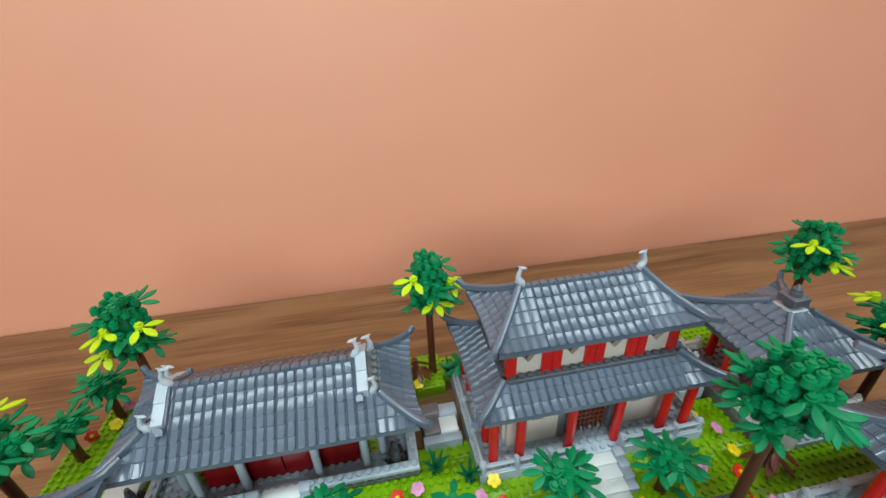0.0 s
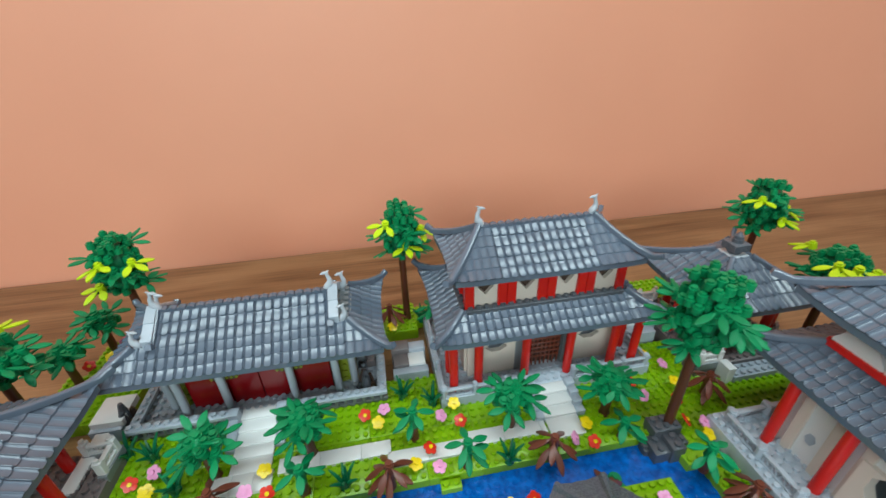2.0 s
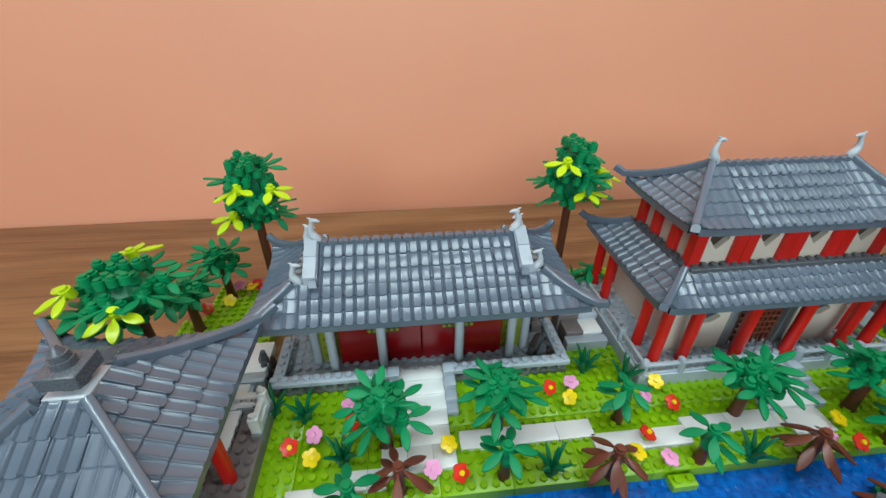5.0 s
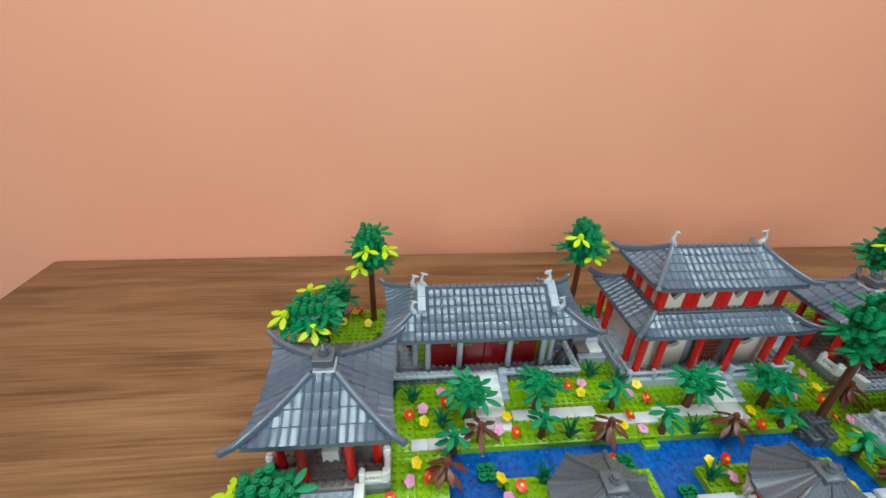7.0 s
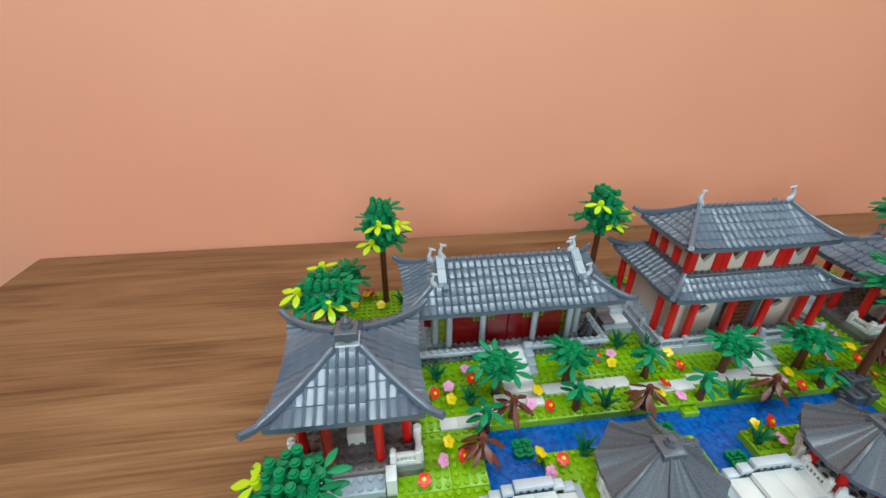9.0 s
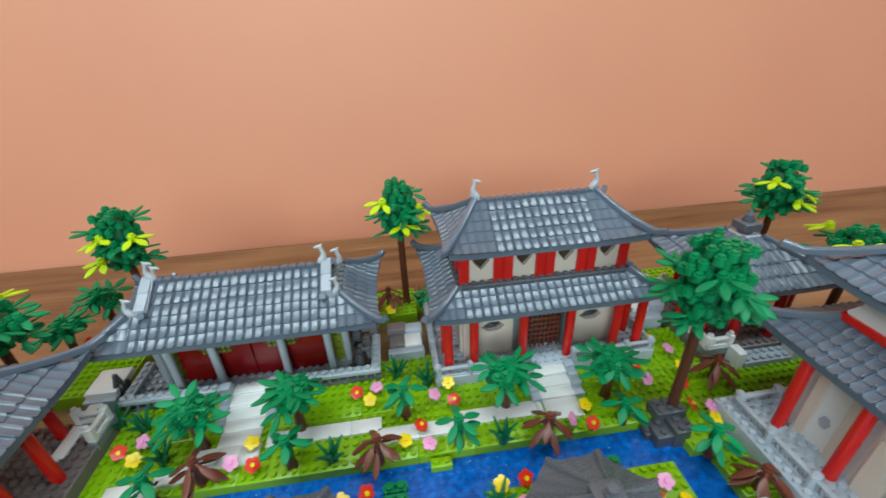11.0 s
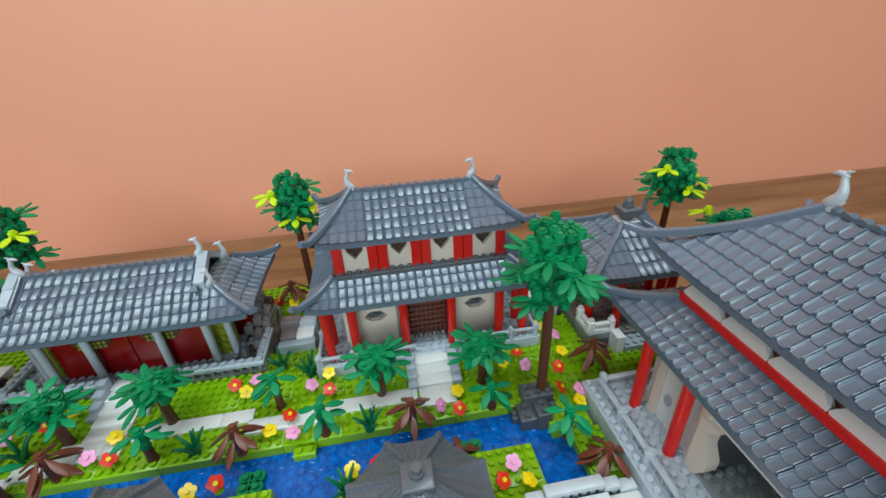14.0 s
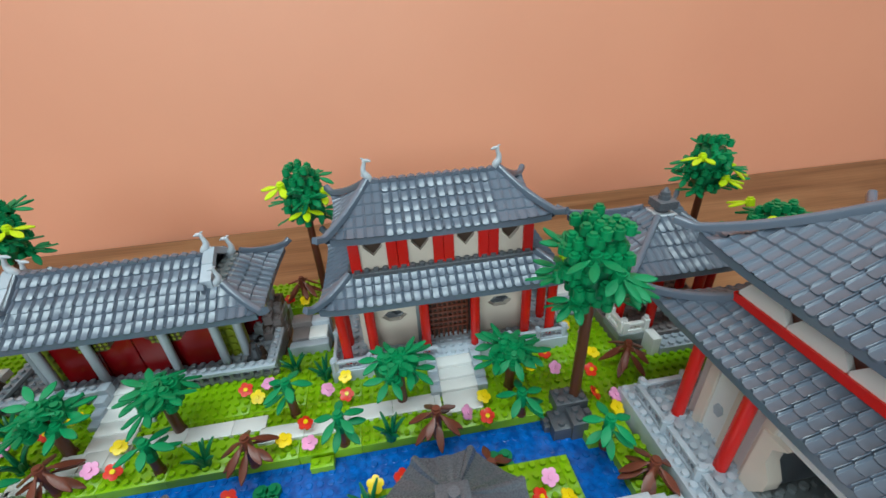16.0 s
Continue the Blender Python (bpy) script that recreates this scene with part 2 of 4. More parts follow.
def tile_mesh(name, run, h, t0, t1, material, w=2):
    """One roof tile w studs wide: ribs run down the slope, the lower end is proud of the row below."""
    bm = B()
    d0, d1, z0, z1 = run * t0, run * t1, prof(t0, h), prof(t1, h)
    cols = []
    for s in range(w):
        for i, (x, r) in enumerate(RIB):
            if s and not i:
                continue
            x = min(max(s + x, 0.025), w - 0.025)
            sag = 0.09 * (1 - (2 * ((x % 1.0) - 0.5)) ** 2)
            r *= 1.35
            g = (z1 - z0) / (d1 - d0)
            cols.append([bm.verts.new(p) for p in ((x - w / 2, 0.03 - sag, -0.16 - sag * g), (x - w / 2, -0.05 - sag, r + 0.07 - sag * g), (x - w / 2, -sag, r + 0.13 - sag * g), (x - w / 2, d1 - d0 + 0.1, z1 - z0 + r * 0.7 - 0.02))])
    for p, q in zip(cols, cols[1:]):
        for i in range(3):
            f = bm.faces.new((p[i], q[i], q[i + 1], p[i + 1]))
            f.smooth = i > 1
    for c in (cols[0], cols[-1]):
        base = bm.verts.new((c[3].co.x, c[3].co.y, c[3].co.z - 0.3))
        bm.faces.new((*c, base))
    me = mesh_of(name, bm, material, 32)
    me.transform(Matrix.Diagonal((TP, 1, 1, 1)))
    return me


def hip_roof(parent, A, Bd, R, T, ze, h, rows, tile_half, material, lift=1.3, ext=0.5, cap=True, sides=(0, 1, 2, 3), tip=1.1, rowsx=None):
    """Four curved slopes: eave half sizes A, Bd; upper half sizes R, T; from height ze up by h."""
    for k in sides:
        half, depth, top, run = (A, Bd, R, Bd - T) if k % 2 == 0 else (Bd, A, T, A - R)
        th = int((2 * tile_half[k % 2] + 0.25) / (2 * TP)) * TP
        turn = pose(0, 0, 0, 0, 0, 90 * k)
        n = rows
        slope = new("slope")
        slope.parent, slope.matrix_basis = parent, turn
        bm = B()
        # bed under the tiles
        for t0, t1 in zip([i / n for i in range(n)], [(i + 1) / n for i in range(n)]):
            w0, w1 = half + (top - half) * t0, half + (top - half) * t1
            vs = [bm.verts.new(p) for p in ((-w0, -depth + run * t0, ze + prof(t0, h) - 0.05), (w0, -depth + run * t0, ze + prof(t0, h) - 0.05), (w1, -depth + run * t1, ze + prof(t1, h) - 0.05), (-w1, -depth + run * t1, ze + prof(t1, h) - 0.05))]
            bm.faces.new(vs)
        # eave board, bent up towards the corners
        us = [-half + 2 * half * i / 40 for i in range(41)]
        def rise(u):
            q = max(0.0, (abs(u) - th) / max(half - th, 0.01))
            return lift * q ** 2.4, ext * q ** 2.2
        rows_v = []
        for u in us:
            l, e = rise(u)
            y = -depth - e - 0.05
            rows_v.append([bm.verts.new(p) for p in ((u, y, ze + l + 0.02), (u, y, ze + l - 0.62), (u, y + 0.55, ze + l - 0.62), (u, y + 0.55, ze + l))])
        for p, q in zip(rows_v, rows_v[1:]):
            for i in range(4):
                bm.faces.new((p[i], q[i], q[(i + 1) % 4], p[(i + 1) % 4]))
        bed = part("eave_board", bm, material, slope)
        # long-ribbed corner panels
        if half - th > 0.3:
            for sgn in (-1, 1):
                bm = B()
                us, m = [], 0
                while th + m < half:
                    us += [(th + m + x * TP, r) for x, r in RIB[(1 if m else 0):] if th + m + x * TP <= half + 1e-6]
                    m += TP
                if us[-1][0] < half:
                    us.append((half, 0.1))
                cols = []
                for u, r in us:
                    lim = run * min(1.0, max(0.02, (half - u) / max(half - top, 0.01)))
                    l, e = rise(u)
                    col = []
                    for i in range(2 * n + 1):
                        d = min(lim, run * (i // 2 + 0.97 * (i % 2)) / n)
                        f = 1 - d / lim
                        step = 0.14 * (1 - (d / run * n) % 1.0)
                        col.append(bm.verts.new((sgn * u, -depth + d - e * f - (0.16 if i == 0 else 0), ze + prof(d / run, h) + l * f * f + 0.6 * r + step)))
                    cols.append(col)
                for p, q in zip(cols, cols[1:]):
                    for i in range(2 * n):
                        f = bm.faces.new((p[i], q[i], q[i + 1], p[i + 1]) if sgn > 0 else (p[i + 1], q[i + 1], q[i], p[i]))
                        f.smooth = True
                part("corner_panel", bm, material, slope, sharp=32)
        # tiles, row by row
        nw = int((2 * th + 0.25) / (2 * TP))
        for i in range(n):
            me = tile_mesh("roof_tile", run, h, i / n, (i + 1) / n, material)
            for j in range(nw):
                u = (j - (nw - 1) / 2) * 2 * TP
                piece("roof_tile", me, slope, at(u, -depth + run * i / n, ze + prof(i / n, h) + 0.02 + random.uniform(-0.02, 0.02), random.uniform(-2.2, 2.2), random.uniform(-1.2, 1.2), random.uniform(-0.6, 0.6)))
    # hip beams
    if R + T >= 0:
        for sx in (-1, 1):
            for sy in (-1, 1):
                if (sy < 0 and 0 not in sides) or (sy > 0 and 2 not in sides):
                    continue
                bm = B()
                pts = []
                for i in range(-2, 13):
                    t = i / 12
                    q = max(0.0, 1 - t)
                    e = ext * q ** 2.2 if t >= 0 else ext
                    x, y = A + e - (A - R) * t, Bd + e - (Bd - T) * t
                    z = ze + prof(t, h) + lift * q ** 2.6 + 0.22 if t >= 0 else ze + lift + 0.22 + (-t) * tip * 2.0
                    pts.append((sx * x, sy * y, z))
                beam(bm, pts, 0.62, 0.62)
                part("hip_beam", bm, material, parent)
    if cap:
        bm = B()
        prism(bm, [(-0.46, -0.1), (0.46, -0.1), (0.36, 0.16), (0.0, 0.3), (-0.36, 0.16)], -0.32, 0.32)
        me, n = mesh_of("ridge_tile", bm, material), int(2 * R / TP)
        for k in range(n):
            piece("ridge_tile", me, parent, at((k - (n - 1) / 2) * TP, 0, ze + h))


def soffit(parent, A, Bd, z, material):
    bm = B()
    box(bm, -A, A, -Bd, Bd, z - 0.3, z)
    part("soffit", bm, material, parent)


def beast_mesh():
    """Ridge ornament: a plain curled figure on a small foot."""
    bm = B()
    rbox(bm, -0.4, 0.5, -0.34, 0.34, -0.1, 0.22)
    tube(bm, ((0.42, 0, 0.1), (0.2, 0, 0.32), (-0.02, 0, 0.55), (-0.2, 0, 0.8), (-0.32, 0, 1.1), (-0.34, 0, 1.45), (-0.25, 0, 1.8), (-0.14, 0, 2.1), (-0.08, 0, 2.4)), (0.3, 0.44, 0.48, 0.45, 0.39, 0.32, 0.27, 0.24, 0.22), 12)
    tube(bm, ((-0.32, 0, 2.38), (0.0, 0, 2.52), (0.35, 0, 2.5), (0.72, 0, 2.36)), (0.14, 0.24, 0.22, 0.08), 10)
    tube(bm, ((-0.1, 0, 2.5), (-0.25, 0, 2.78), (-0.5, 0, 2.86)), (0.16, 0.12, 0.04), 8)
    tube(bm, ((-0.3, 0, 0.7), (-0.6, 0, 0.55), (-0.75, 0, 0.75)), (0.2, 0.14, 0.05), 8)
    return mesh_of("roof_figure", bm, PALE)


BEAST = beast_mesh()


def figure(x, y, z, rz, s=1.0):
    ob = new("roof_figure", BEAST)
    ob.matrix_basis = at(x, y, z, 0, 0, rz) @ Matrix.Scale(s, 4)
    return tagged(ob, "pale grey plastic curled beast figure on the roof ridge", "figurine", "roof figures")


def column(parent, x, y, z0, z1, r, material, square=False):
    bm = B()
    if square:
        rbox(bm, x - r, x + r, y - r, y + r, z0, z1, 0.05)
    else:
        cyl(bm, x, y, z0, z1, r, 14)
    part("column", bm, material, parent)


def studded(parent, name, x0, x1, y0, y1, z0, z1, material, skip=None):
    """A plate with studs on top."""
    bm = B()
    rbox(bm, x0, x1, y0, y1, z0, z1, 0.03)
    nx, ny = max(1, int((x1 - x0) / TP + 0.2)), max(1, int((y1 - y0) / TP + 0.2))
    for i in range(nx):
        for j in range(ny):
            x, y = x0 + (i + 0.5) * (x1 - x0) / nx, y0 + (j + 0.5) * (y1 - y0) / ny
            if skip is None or not skip(x, y):
                stud(bm, x, y, z1)
    return part(name, bm, material, parent)


def rail_mesh(n=4, material=None):
    """A lattice railing of n studs with a round hollow post at its start."""
    bm = B()
    rbox(bm, 0.0, n, -0.16, 0.16, 0.0, 0.22, 0.03)
    rbox(bm, 0.0, n, -0.16, 0.16, 0.98, 1.2, 0.03)
    for s in (0, 1):
        zig = [(0.2 + k * (n - 0.4) / (2 * n), 0.04 * s, 0.15 if (k + s) % 2 else 1.05) for k in range(2 * n + 1)]
        tube(bm, zig, [0.08] * len(zig), 5)
    cyl(bm, 0, 0, 0, 1.45, 0.36, 10)
    cyl(bm, 0, 0, 1.45, 1.62, 0.3, 10, 0.24)
    return mesh_of("railing", bm, material or LIGHT)


RAIL = rail_mesh(4)


def fence_mesh(n=3):
    """A blocky fence: square end posts with knobs, two rails and upright bars."""
    bm = B()
    rbox(bm, 0.0, n, -0.2, 0.2, 0.0, 0.4, 0.03)
    rbox(bm, 0.0, n, -0.16, 0.16, 0.85, 1.12, 0.03)
    for x in (0.0, n - 0.6):
        rbox(bm, x, x + 0.6, -0.26, 0.26, 0.0, 1.45, 0.05)
        cyl(bm, x + 0.3, 0, 1.44, 1.72, 0.2, 10)
    for k in range(2 * n - 2):
        x = 0.9 + k * (n - 1.8) / (2 * n - 3)
        rbox(bm, x - 0.09, x + 0.09, -0.12, 0.12, 0.3, 0.95, 0.02)
    return mesh_of("railing", bm, WHITE)


RAILW = fence_mesh(3)


def hex_window(bm, cx, z, w, h, y0, y1):
    prism(bm, [(cx - w / 2, z), (cx - w * 0.25, z - h / 2), (cx + w * 0.25, z - h / 2), (cx + w / 2, z), (cx + w * 0.25, z + h / 2), (cx - w * 0.25, z + h / 2)], y0, y1)


def panel_with_hex(x0, x1, z0, z1, cx, cz, w, h, y0, y1):
    """Wall panel with a six-sided opening through it."""
    bm = B()
    hexa = [(cx - w / 2, cz), (cx - w * 0.22, cz - h / 2), (cx + w * 0.22, cz - h / 2), (cx + w / 2, cz), (cx + w * 0.22, cz + h / 2), (cx - w * 0.22, cz + h / 2)]
    out = [(x0, cz), (x0, z0), (x1, z0), (x1, cz), (x1, z1), (x0, z1)]
    fr = [[bm.verts.new((x, y, z)) for x, z in ring] for y in (y0, y1) for ring in (out, hexa)]
    for i in range(6):
        j = (i + 1) % 6
        bm.faces.new((fr[0][i], fr[0][j], fr[1][j], fr[1][i]))
        bm.faces.new((fr[2][i], fr[2][j], fr[3][j], fr[3][i]))
        bm.faces.new((fr[1][i], fr[1][j], fr[3][j], fr[3][i]))
        bm.faces.new((fr[0][i], fr[0][j], fr[2][j], fr[2][i]))
    return bm


G = 1.6                        # top of the garden plates


# ---- buildings ----
bm = B()
cyl(bm, 0, 0, 1.5, 3.12, 0.22, 8)
BALUSTER = mesh_of("baluster", bm, MID)
bm = B()
cyl(bm, 0, 0, 0, 0.16, 0.17, 8)
BOSS = mesh_of("door_boss", bm, OLIVE)


def long_hall():
    cx, cy = -12.3, 31.8
    hall = thing("long_hall", cx, cy, 0, "toy-brick hall with grey tiled roof, grey columns and red doors", "building")
    studded(hall, "platform", -13, 13, -4.6, 6, 0.4, 2.6, LIGHT, lambda x, y: y > -2 and abs(x) < 9)
    soffit(hall, 13.2, 5.5, 10.15, MID)
    hip_roof(hall, 13.7, 5.95, 10.4, 3.2, 10.25, 2.1, 3, (10, 2), ROOF, lift=0.55, ext=0.5, cap=False)
    hip_roof(hall, 8.6, 3.3, 8.59, 0.05, 12.2, 2.1, 3, (8, 0), ROOF, lift=0, ext=0, cap=True, sides=(0, 2))
    bm = B()
    prism(bm, [(-3.2, 12.1), (3.2, 12.1), (0, 14.1)], -8.5, 8.5)
    part("gable", bm, DARK, hall, m=pose(0, 0, 0, 0, 0, 90))
    for s in (-1, 1):
        studded(hall, "shoulder_plate", *( (8.6, 10.6) if s > 0 else (-10.6, -8.6)), -3, 3, 11.6, 12.25, MID)
        for side in (-1, 1):
            for k in range(2):
                bm = B()
                y0, y1 = 3.3 - 1.65 * k, 1.65 - 1.65 * k
                z0, z1 = 12.2 + 1.0 * k, 13.2 + 1.0 * k
                o = [(side * -y0, z0), (side * -y1, z1), (side * -y1, z1 + 0.75), (side * -y0, z0 + 0.85)]
                prism(bm, o, s * 8.45, s * 9.45)
                part("gable_coping", bm, LIGHT, hall, "pale grey sloped coping brick", m=pose(0, 0, 0, 0, 0, 90) @ Matrix.Diagonal((1, -1, 1, 1)))
    for x in (-3.7, 3.3):
        column(hall, x, -3.6, 2.6, 10.1, 0.42, LIGHT)
    for x in (-9.8, -8.1, 8.1, 9.8):
        column(hall, x, -3.6 if abs(x) < 9 else -2.4, 2.6, 10.1, 0.42, LIGHT)
    # red front with two doors, olive studded strips at its ends
    for x0, x1 in ((-7.6, -3.5), (-3.4, -0.15), (-0.05, 3.2), (3.3, 7.4)):
        bm = B()
        rbox(bm, x0, x1, -2.9, -2.2, 2.6, 10.0, 0.05)
        part("red_panel", bm, DEEPRED, hall, "dark red glossy door panel")
    for x in (-3.5, 3.2):
        bm = B()
        hex_window(bm, x, 7.3, 4.0, 1.9, -3.06, -2.85)
        part("door_ornament", bm, DKBROWN, hall, "dark brown six-sided door plate")
        for i in range(6):
            for j in range(2):
                piece("door_boss", BOSS, hall, at(x - 1.25 + i * 0.5, -3.04, 6.75 + j * 0.5, 90))
    for x in (-9.0, 8.9):
        bm = B()
        rbox(bm, x - 1.3, x + 1.3, -2.3, -1.6, 2.6, 10.0, 0.05)
        part("end_wall", bm, OLIVE, hall)
        bm = B()
        for i in range(3):
            for k in range(7):
                cyl(bm, x - 0.9 + 0.9 * i, 3.2 + k, 0, 0.22, 0.3, 8)
        part("wall_studs", bm, OLIVE, hall, "olive studs facing out of the wall", m=at(0, -2.3, 0, 90))
    bm = B()
    box(bm, -11, 11, 1.0, 1.8, 2.6, 10.0)
    part("back_wall", bm, DEEPRED, hall)
    # low front balustrade with studs
    for x0, x1 in ((-13.6, -2.6), (2.2, 13.4)):
        studded(hall, "balustrade", x0, x1, -5.6, -4.6, 3.1, 3.5, LIGHT)
        bm = B()
        rbox(bm, x0, x1, -5.2, -4.7, 1.4, 2.1)
        part("base_course", bm, MID, hall)
        for k in range(int(x1 - x0)):
            piece("baluster", BALUSTER, hall, at(x0 + 0.5 + k, -5.0, 0))
    for s in (-1, 1):
        studded(hall, "side_balustrade", 12.4 if s > 0 else -13.4, 13.4 if s > 0 else -12.4, -4.6, 0.4, 3.1, 3.5, LIGHT)
        studded(hall, "side_course", 12.5 if s > 0 else -13.3, 13.3 if s > 0 else -12.5, -4.6, 0.4, 1.4, 3.1, MID)
    # stairs to the garden
    for i, (y0, z) in enumerate(((-5.6, 2.8), (-7.0, 2.55), (-8.4, 2.3), (-9.8, 2.12), (-11.4, 2.0))):
        bm = B()
        rbox(bm, -2.3, 1.6, y0, y0 + 1.6, 1.2, z, 0.05)
        part("stair_step", bm, WHITE, hall, "white smooth stair tile")
    for y0, y1, z in ((-5.9, -4.8, 3.9), (-6.9, -5.9, 3.3), (-7.9, -6.9, 2.7), (-8.8, -7.9, 2.2)):
        for x in (-2.8, 2.1):
            bm = B()
            rbox(bm, x - 0.5, x + 0.5, y0, y1, 1.0, z)
            part("stair_cheek", bm, LIGHT, hall)
    for x in (-8.6, 8.5):
        figure(cx + x, cy, 14.4, 0 if x < 0 else 180, 0.8)
        figure(cx + x * 1.16, cy - 3.0, 12.3, 0 if x < 0 else 180, 0.72)
        figure(cx + x * 1.13, cy + 2.6, 12.3, 0 if x < 0 else 180, 0.85)


def main_hall():
    cx, cy = 19.4, 31.8
    hall = thing("main_hall", cx, cy, 0, "two-storey toy-brick hall with grey tiled roofs and red columns", "building")
    studded(hall, "platform", -12.5, 12.5, -7.6, 7.8, 0.4, 3.0, LIGHT, lambda x, y: abs(x) < 9 and y > -4)
    soffit(hall, 11.8, 6.8, 10.3, MID)
    hip_roof(hall, 12.2, 7.2, 9.4, 4.5, 10.35, 1.98, 3, (9, 4), ROOF, lift=0.75, ext=0.55, cap=False)
    soffit(hall, 9.8, 4.8, 16.6, MID)
    hip_roof(hall, 10.3, 5.05, 6.6, 0.05, 16.45, 3.5, 5, (6, 0), ROOF, lift=0.5, ext=0.5, cap=True)
    for x in (-10.8, -8.0, -2.6, 2.6, 8.0, 10.8):
        for y in (-6.3, 6.3):
            column(hall, x, y, 3.0, 10.3, 0.5, RED)
    for x in (-10.8, 10.8):
        for y in (-3.6, 3.6):
            column(hall, x, y, 3.0, 10.3, 0.5, RED)
    # ground-floor walls
    for x0, x1, cxx in ((-8.9, -3.3, -5.6), (3.3, 8.9, 5.6)):
        part("wall_panel", panel_with_hex(x0, x1, 3.0, 10.3, cxx, 7.0, 2.6, 1.3, -4.9, -4.2), CREAM, hall, "cream wall panel with a six-sided window")
        bm = B()
        box(bm, cxx - 1.4, cxx + 1.4, -4.3, -4.15, 6.2, 7.8)
        tube(bm, ((cxx - 1.1, -4.5, 6.9), (cxx - 0.3, -4.5, 7.3), (cxx + 0.3, -4.5, 6.7), (cxx + 1.1, -4.5, 7.1)), (0.1, 0.16, 0.16, 0.1), 6)
        part("window_lattice", bm, DARK, hall, "dark grey carved window filling")
    for x in (-8.9, 8.9):
        bm = B()
        box(bm, x - 0.3, x + 0.3, -4.2, 4.9, 3.0, 10.3)
        part("side_wall", bm, CREAM, hall)
    bm = B()
    box(bm, -9, 9, 4.3, 4.9, 3.0, 10.3)
    part("rear_wall", bm, CREAM, hall)
    bm = B()
    for i in range(9):
        rbox(bm, -2.2 + i * 0.52, -2.02 + i * 0.52, -4.75, -4.5, 3.0, 10.2, 0.02)
        rbox(bm, -2.2, 2.2, -4.8, -4.55, 4.3 + i * 0.68, 4.5 + i * 0.68, 0.02)
    part("lattice_door", bm, BROWN, hall, "brown lattice door")
    bm = B()
    box(bm, -2.4, 2.4, -4.4, -4.2, 3.0, 10.3)
    part("door_back", bm, DKBROWN, hall)
    for x in (-2.9, 2.9):
        bm = B()
        box(bm, x - 0.45, x + 0.45, -4.95, -4.2, 3.0, 10.3)
        part("door_jamb", bm, MID, hall)
    # upper storey
    for y0 in (-4.85, 4.05):
        studded(hall, "upper_ledge", -9, 9, y0, y0 + 0.8, 12.0, 12.5, DARK)
    for x0 in (-9.5, 8.7):
        studded(hall, "side_ledge", x0, x0 + 0.8, -4.0, 4.0, 12.0, 12.5, DARK)
    for s in (-1, 1):
        for x in (-8.6, -5.02, -3.98, -0.52, 0.52, 3.98, 5.02, 8.6):
            column(hall, x, s * 3.9, 12.2, 16.6, 0.5, RED, True)
        for x in (-6.8, -2.25, 2.25, 6.8):
            bm = B()
            y = s * 3.8
            w = 1.25 if abs(x) < 5 else 1.3
            prism(bm, [(x - w, 12.5), (x + w, 12.5), (x + w, 16.5), (x + w * 0.72, 16.5), (x + w * 0.66, 14.9), (x, 13.9), (x - w * 0.66, 14.9), (x - w * 0.72, 16.5), (x - w, 16.5)], y - 0.25, y + 0.25)
            part("upper_panel", bm, CREAM, hall, "cream panel with a V-shaped notch")
            bm = B()
            box(bm, x - 1.4, x + 1.4, s * 3.3 - 0.2, s * 3.3 + 0.2, 12.2, 16.6)
            part("upper_backing", bm, DKBROWN, hall)
        for y in (-1.4, 1.4):
            column(hall, s * 8.6, y, 12.2, 16.6, 0.5, RED, True)
        bm = B()
        box(bm, s * 8.3 - 0.25, s * 8.3 + 0.25, -3.8, 3.8, 12.2, 16.6)
        part("upper_side_wall", bm, CREAM, hall)
    bm = B()
    for s in (-1, 1):
        box(bm, -9.1, 9.1, s * 4.3 - 0.1, s * 4.3 + 0.1, 16.1, 16.62)
    part("red_lintel", bm, RED, hall)
    # railings
    for s in (-1, 1):
        for k in range(3):
            x0 = -12.2 + k * 3.6 if s < 0 else 3.0 + k * 3.1
            piece("railing", RAIL, hall, at(x0, -7.25, 3.0) @ Matrix.Diagonal((0.85, 1.3, 0.95, 1)))
        for k in range(3):
            piece("railing", RAIL, hall, at(s * 12.1, -7.2 + 4.2 * k, 3.0, 0, 0, 90))
    # stairs
    for i, (y0, z) in enumerate(((-8.9, 3.0), (-10.2, 2.65), (-11.4, 2.3), (-13.8, 2.02))):
        bm = B()
        rbox(bm, -2.0, 1.6, y0, y0 + (1.28 if i < 3 else 2.38), 1.2, z, 0.05)
        part("stair_step", bm, WHITE, hall, "white smooth stair tile")
    for y0, y1, z in ((-8.6, -7.6, 3.5), (-9.6, -8.6, 3.2), (-10.6, -9.6, 2.9), (-11.5, -10.6, 2.4)):
        for x in (-2.5, 2.1):
            bm = B()
            rbox(bm, x - 0.5, x + 0.5, y0, y1, 1.0, z)
            part("stair_cheek", bm, LIGHT, hall)
    for x in (-6.5, 6.4):
        figure(cx + x, cy, 20.1, 0 if x < 0 else 180, 0.78)


